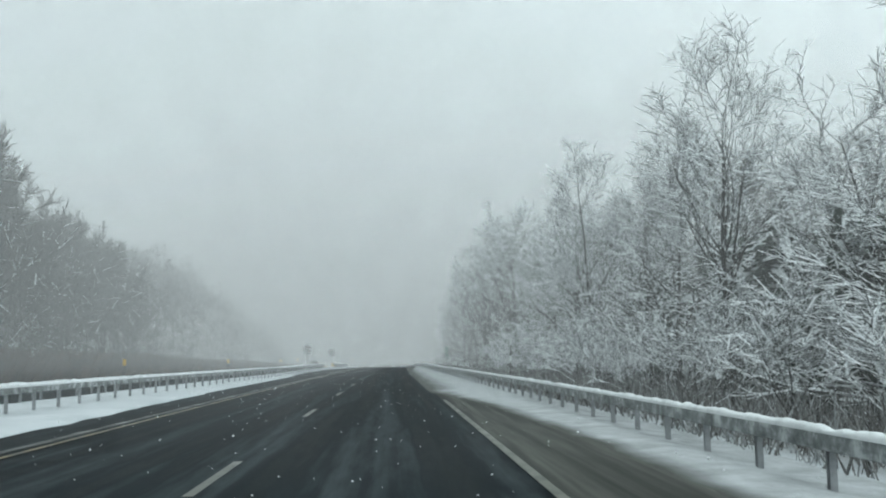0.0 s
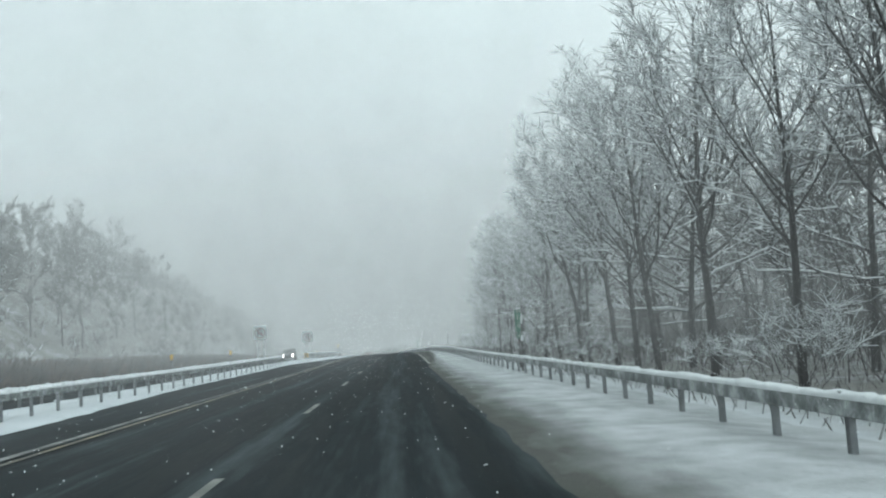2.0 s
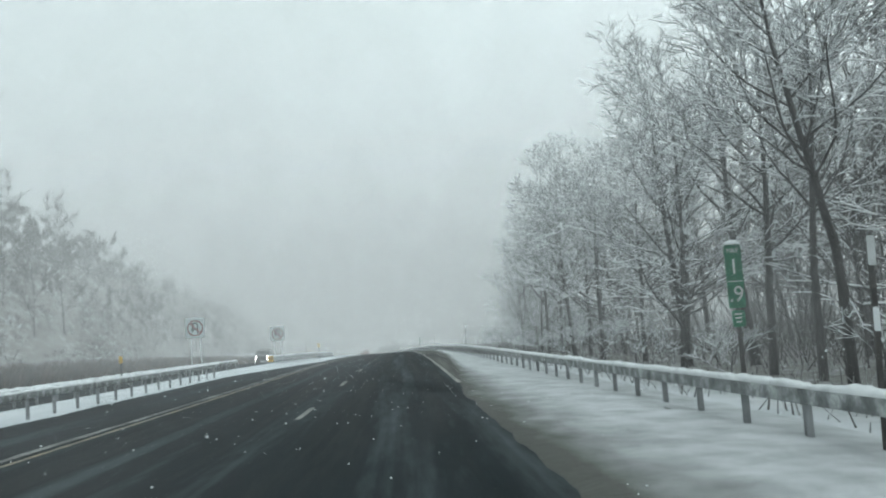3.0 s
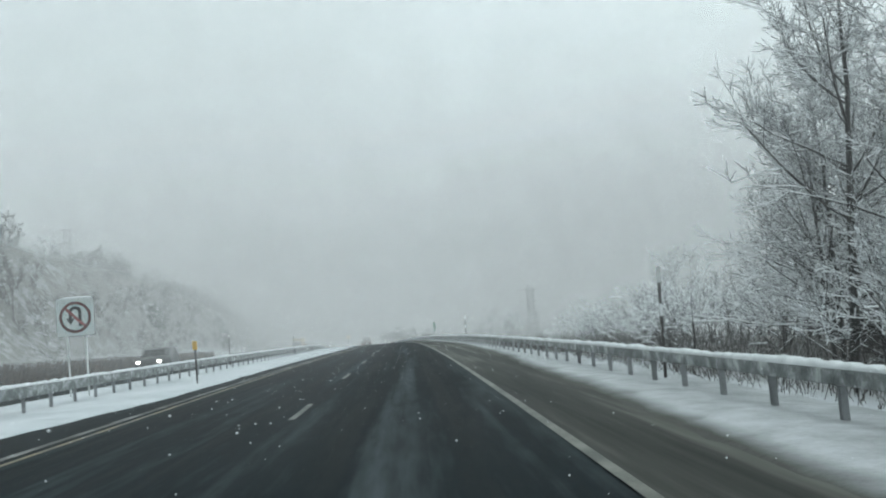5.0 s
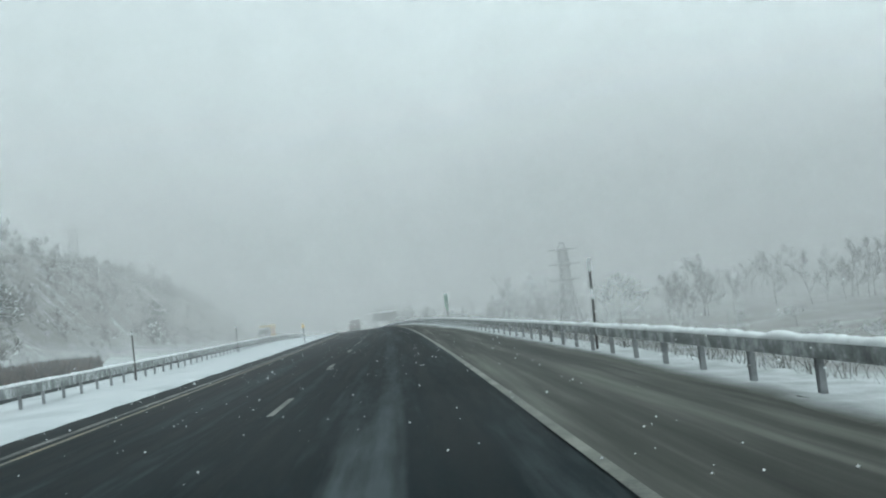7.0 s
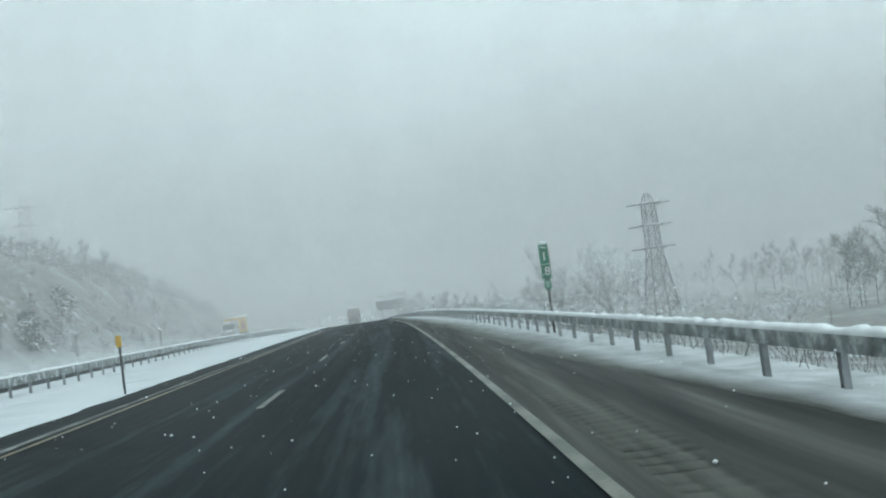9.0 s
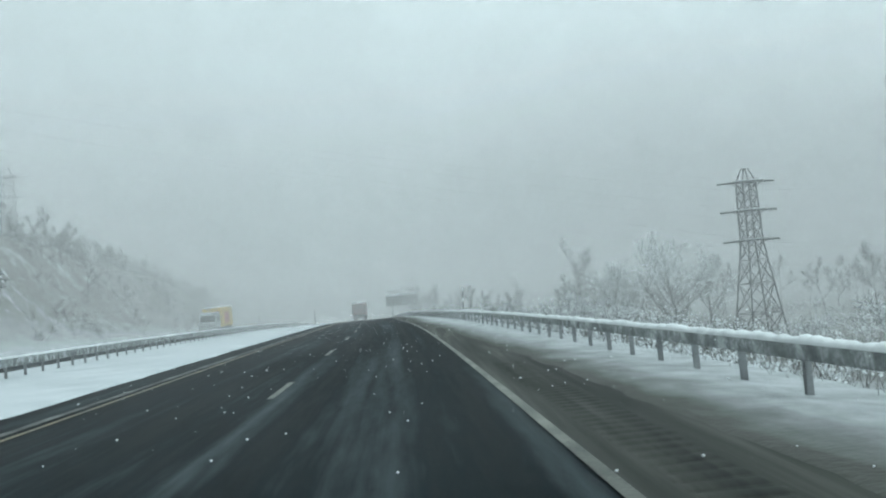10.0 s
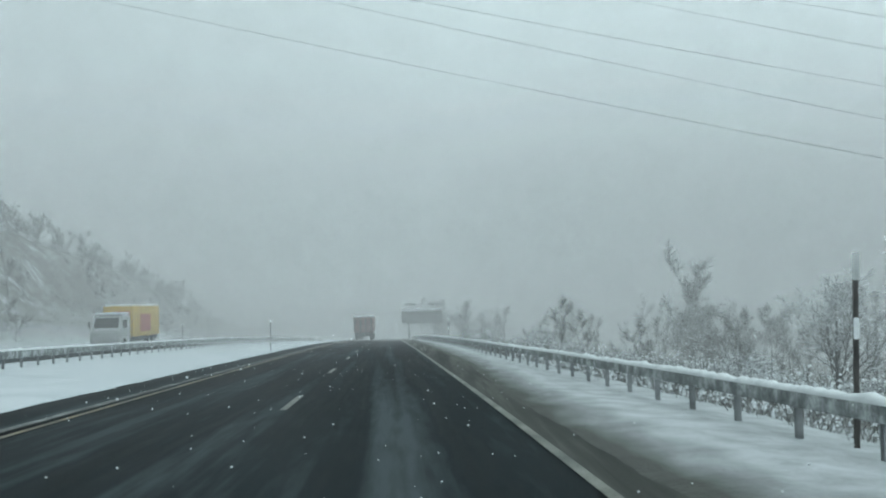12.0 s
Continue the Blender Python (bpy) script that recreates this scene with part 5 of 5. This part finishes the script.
kk = 15.6 / 17.0
for lev in (10.0, 12.8, 15.5):
    far_z = 25.7 + 0.38 * lev
    for s in (-1, 1):
        ax = 32.2 + xroad(329) + s * 2.55 * kk
        wire((ax, 329 - 0.2 * s, P_BASE + lev * kk - 0.4), (-80.5 + xroad(331) + s * 4.6, 331 - 0.28 * s, far_z), 1.7)
        wire((ax, 329 - 0.2 * s, P_BASE + lev * kk - 0.4), (130 + s * 3, 338, P_BASE + lev * kk + 1.0), 2.5)


# ---------- message board ahead ----------
def message_board(x, y):
    thing = tagged(new("message_board"), "dark roadside message board with snow on top", "message board")
    thing.matrix_basis = Matrix.Translation(spot(x, y))
    for s in (-2.6, 2.6):
        bm = bmesh.new()
        rod(bm, (s, 0.8, -2), (s, 0.8, 5.6), 0.18, sides=10)
        part("post", bm, M_STEEL, thing, "grey steel column")
    bm = bmesh.new()
    box(bm, 8.1, 1.1, 2.5, (0, 0, 4.3), 0.06)
    body = part("cabinet", bm, M_BLACK, thing, "black sign cabinet")
    bm = bmesh.new()
    box(bm, 7.7, 0.02, 2.1, (0, -0.56, 4.3), 0.005)
    part("display", bm, M_GLASS_DARK, body, "dark unlit display")
    bm = bmesh.new()
    box(bm, 8.0, 1.0, 0.5, (0, 0, 5.8), 0.2)
    part("snow_cap", bm, M_TREE_SNOW, body, "thick snow on the cabinet")
    for s in (-2.4, 2.2):
        bm = bmesh.new()
        box(bm, 2.0, 0.5, 0.35, (s, -0.2, 6.9), 0.05)
        rod(bm, (s, 0, 5.5), (s, 0, 6.9), 0.08)
        part("lamp_housing", bm, M_BLACK, thing, "dark equipment box on a stub")
    return thing


message_board(6.9, 480.0)


# ---------- vehicles ----------
def wheel(parent, at, r, w):
    bm = bmesh.new()
    rod(bm, (at[0] - w / 2, at[1], at[2]), (at[0] + w / 2, at[1], at[2]), r, sides=20)
    bmesh.ops.bevel(bm, geom=[e for e in bm.edges if abs(e.verts[0].co.x - e.verts[1].co.x) < 1e-4], offset=0.03, segments=2, affect="EDGES")
    tyre = part("wheel", bm, M_RUBBER, parent, "black tyre")
    bm = bmesh.new()
    rod(bm, (at[0] - w / 2 - 0.012, at[1], at[2]), (at[0] + w / 2 + 0.012, at[1], at[2]), r * 0.55, sides=16)
    part("rim", bm, M_STEEL, tyre, "grey rim")


def oncoming_suv(x, y):
    """Dark sport utility car with its headlights on, facing -y."""
    thing = tagged(new("car"), "dark grey car with lit headlights on wet road", "car")
    thing.matrix_basis = Matrix.Translation(spot(x, y, -0.02))
    bm = bmesh.new()
    side = [(-2.3, 0.35), (-2.33, 0.75), (-2.15, 0.95), (-1.15, 1.08), (-0.45, 1.62), (1.6, 1.68), (2.2, 1.25), (2.3, 0.8), (2.28, 0.35)]
    left = [bm.verts.new((-0.93 if z < 1.2 else -0.78, yy, z)) for yy, z in side]
    right = [bm.verts.new((0.93 if z < 1.2 else 0.78, yy, z)) for yy, z in side]
    bm.faces.new(left)
    bm.faces.new(list(reversed(right)))
    for k in range(len(side)):
        k2 = (k + 1) % len(side)
        bm.faces.new((left[k2], left[k], right[k], right[k2]))
    bmesh.ops.recalc_face_normals(bm, faces=bm.faces)
    bmesh.ops.bevel(bm, geom=bm.edges[:], offset=0.06, segments=2, affect="EDGES")
    body = part("body", bm, M_CAR, thing, smooth=True)
    bm = bmesh.new()
    bm.faces.new([bm.verts.new(p) for p in ((-0.74, -1.04, 1.17), (0.74, -1.04, 1.17), (0.66, -0.55, 1.56), (-0.66, -0.55, 1.56))])
    bmesh.ops.solidify(bm, geom=bm.faces[:], thickness=0.02)
    part("windscreen", bm, M_GLASS_DARK, body, "dark windscreen")
    bm = bmesh.new()
    box(bm, 1.0, 0.04, 0.22, (0, -2.33, 0.72), 0.02)
    part("grille", bm, M_BLACK, body, "black grille")
    for s in (-1, 1):
        for z, r in ((0.82, 0.10), (0.48, 0.06)):
            bm = bmesh.new()
            rod(bm, (s * 0.68, -2.28, z), (s * 0.68, -2.37, z), r, sides=14)
            part("headlight", bm, M_HEADLIGHT, body, "glowing white headlight")
        for yy in (-1.45, 1.4):
            wheel(thing, (s * 0.82, yy, 0.34), 0.34, 0.22)
    return thing


oncoming_suv(-16.6, 192.3)


def box_truck(x, y):
    """Oncoming box truck: snow-topped white cab, yellow box with a red panel."""
    thing = tagged(new("box_truck"), "oncoming truck with white cab and yellow box", "truck")
    thing.matrix_basis = Matrix.Translation(spot(x, y))
    bm = bmesh.new()
    box(bm, 2.2, 9.8, 0.3, (0, 5.2, 0.75), 0.03)
    part("chassis", bm, M_BLACK, thing)
    bm = bmesh.new()
    prof = [(0.0, 0.55), (-0.05, 1.5), (0.25, 1.7), (0.75, 2.75), (2.6, 2.85), (2.6, 0.55)]
    left = [bm.verts.new((-1.2, a, b)) for a, b in prof]
    right = [bm.verts.new((1.2, a, b)) for a, b in prof]
    bm.faces.new(left)
    bm.faces.new(list(reversed(right)))
    for k in range(len(prof)):
        k2 = (k + 1) % len(prof)
        bm.faces.new((left[k2], left[k], right[k], right[k2]))
    bmesh.ops.recalc_face_normals(bm, faces=bm.faces)
    bmesh.ops.bevel(bm, geom=bm.edges[:], offset=0.08, segments=2, affect="EDGES")
    cab = part("cab", bm, M_TRUCK_W, thing, "dirty white cab")
    bm = bmesh.new()
    bm.faces.new([bm.verts.new(p) for p in ((-1.0, 0.28, 1.80), (1.0, 0.28, 1.80), (0.95, 0.66, 2.62), (-0.95, 0.66, 2.62))])
    bmesh.ops.solidify(bm, geom=bm.faces[:], thickness=0.02)
    part("windscreen", bm, M_GLASS_DARK, cab, "dark windscreen")
    for s in (-1, 1):
        bm = bmesh.new()
        box(bm, 0.02, 0.9, 0.65, (s * 1.205, 1.25, 2.1), 0.01)
        part("side_window", bm, M_GLASS_DARK, cab, "dark side window")
        bm = bmesh.new()
        rod(bm, (s * 0.85, -0.02, 0.95), (s * 0.85, -0.09, 0.95), 0.11, sides=14)
        part("headlight", bm, M_WHITE, cab)
        bm = bmesh.new()
        box(bm, 0.12, 0.2, 0.5, (s * 1.42, 0.5, 2.1), 0.03)
        part("mirror", bm, M_BLACK, cab)
    bm = bmesh.new()
    box(bm, 2.2, 1.9, 0.2, (0, 1.7, 2.95), 0.09)
    part("snow_cap", bm, M_TREE_SNOW, cab, "snow on the cab roof")
    bm = bmesh.new()
    box(bm, 2.5, 7.2, 2.6, (0, 6.7, 2.25), 0.04)
    load = part("box_body", bm, M_TRUCK_Y, thing, "yellow box body")
    for s in (-1, 1):
        bm = bmesh.new()
        box(bm, 0.02, 2.8, 1.5, (s * 1.262, 6.4, 2.1), 0.005)
        part("side_panel", bm, M_TRUCK_R, load, "red square painted on the side")
    bm = bmesh.new()
    box(bm, 1.3, 0.02, 1.2, (0.35, 3.085, 2.5), 0.005)
    part("front_panel", bm, M_TRUCK_R, load, "red square on the front")
    bm = bmesh.new()
    box(bm, 2.4, 7.0, 0.16, (0, 6.7, 3.62), 0.07)
    part("snow_cap", bm, M_TREE_SNOW, load, "snow on the box roof")
    for yy in (1.2, 7.6, 8.8):
        for s in (-1, 1):
            wheel(thing, (s * 1.05, yy, 0.5), 0.5, 0.3)
    return thing


box_truck(-22.8, 374.0)


def tipper(x, y):
    """Rear of a tipper truck far ahead in the left lane."""
    thing = tagged(new("tipper_truck"), "dark red tipper truck seen from behind in spray", "truck")
    thing.matrix_basis = Matrix.Translation(spot(x, y))
    bm = bmesh.new()
    box(bm, 2.2, 7.5, 0.35, (0, 3.8, 0.85), 0.03)
    part("chassis", bm, M_BLACK, thing)
    bm = bmesh.new()
    box(bm, 2.55, 5.2, 2.1, (0, 2.7, 2.15), 0.05)
    bed = part("tipper_body", bm, M_TRUCK_D, thing, "dark red tipper body")
    for s in (-1.1, -0.37, 0.37, 1.1):
        bm = bmesh.new()
        box(bm, 0.12, 0.10, 2.0, (s, 0.06, 2.15), 0.01)
        part("rib", bm, M_BLACK, bed)
    bm = bmesh.new()
    box(bm, 2.7, 1.2, 0.18, (0, 0.7, 3.3), 0.05)
    part("snow_cap", bm, M_TREE_SNOW, bed, "snow on the load cover")
    bm = bmesh.new()
    box(bm, 2.4, 2.0, 2.4, (0, 6.6, 1.9), 0.1)
    part("cab", bm, M_TRUCK_W, thing, "white cab")
    for yy in (1.0, 2.2, 6.4):
        for s in (-1, 1):
            wheel(thing, (s * 1.0, yy, 0.5), 0.5, 0.32)
    return thing


tipper(-3.3, 423.0)
tagged(tipper(-3.9, 468.0), "grey truck almost lost in snow spray ahead", "truck")


# ---------- snow falling through the air ----------
def flakes():
    r = random.Random(77)
    verts, faces = [], []
    for k in range(7500):
        y = r.uniform(2, 330)
        x = xroad(y) + r.uniform(-5.5, 5.5)
        z = zroad(y) + r.uniform(0.1, 1.2)
        if abs(x - xroad(y) - 0.3) < 0.9 and z - zroad(y) > 0.7 and z - zroad(y) < 2.1:
            continue
        s = r.uniform(0.003, 0.011)
        i0 = len(verts)
        verts += [(x - s, y, z), (x + s, y, z), (x, y - s, z), (x, y + s, z), (x, y, z - s * 0.8), (x, y, z + s * 0.8)]
        faces += [(i0 + a, i0 + b, i0 + c) for a, b, c in ((0, 2, 5), (2, 1, 5), (1, 3, 5), (3, 0, 5), (2, 0, 4), (1, 2, 4), (3, 1, 4), (0, 3, 4))]
    return tagged(new("snowflakes", sheet(verts, faces, "snowflakes", M_TREE_SNOW)), "loose white snowflakes drifting over the road", "snowflakes", kind="stuff")


flakes()
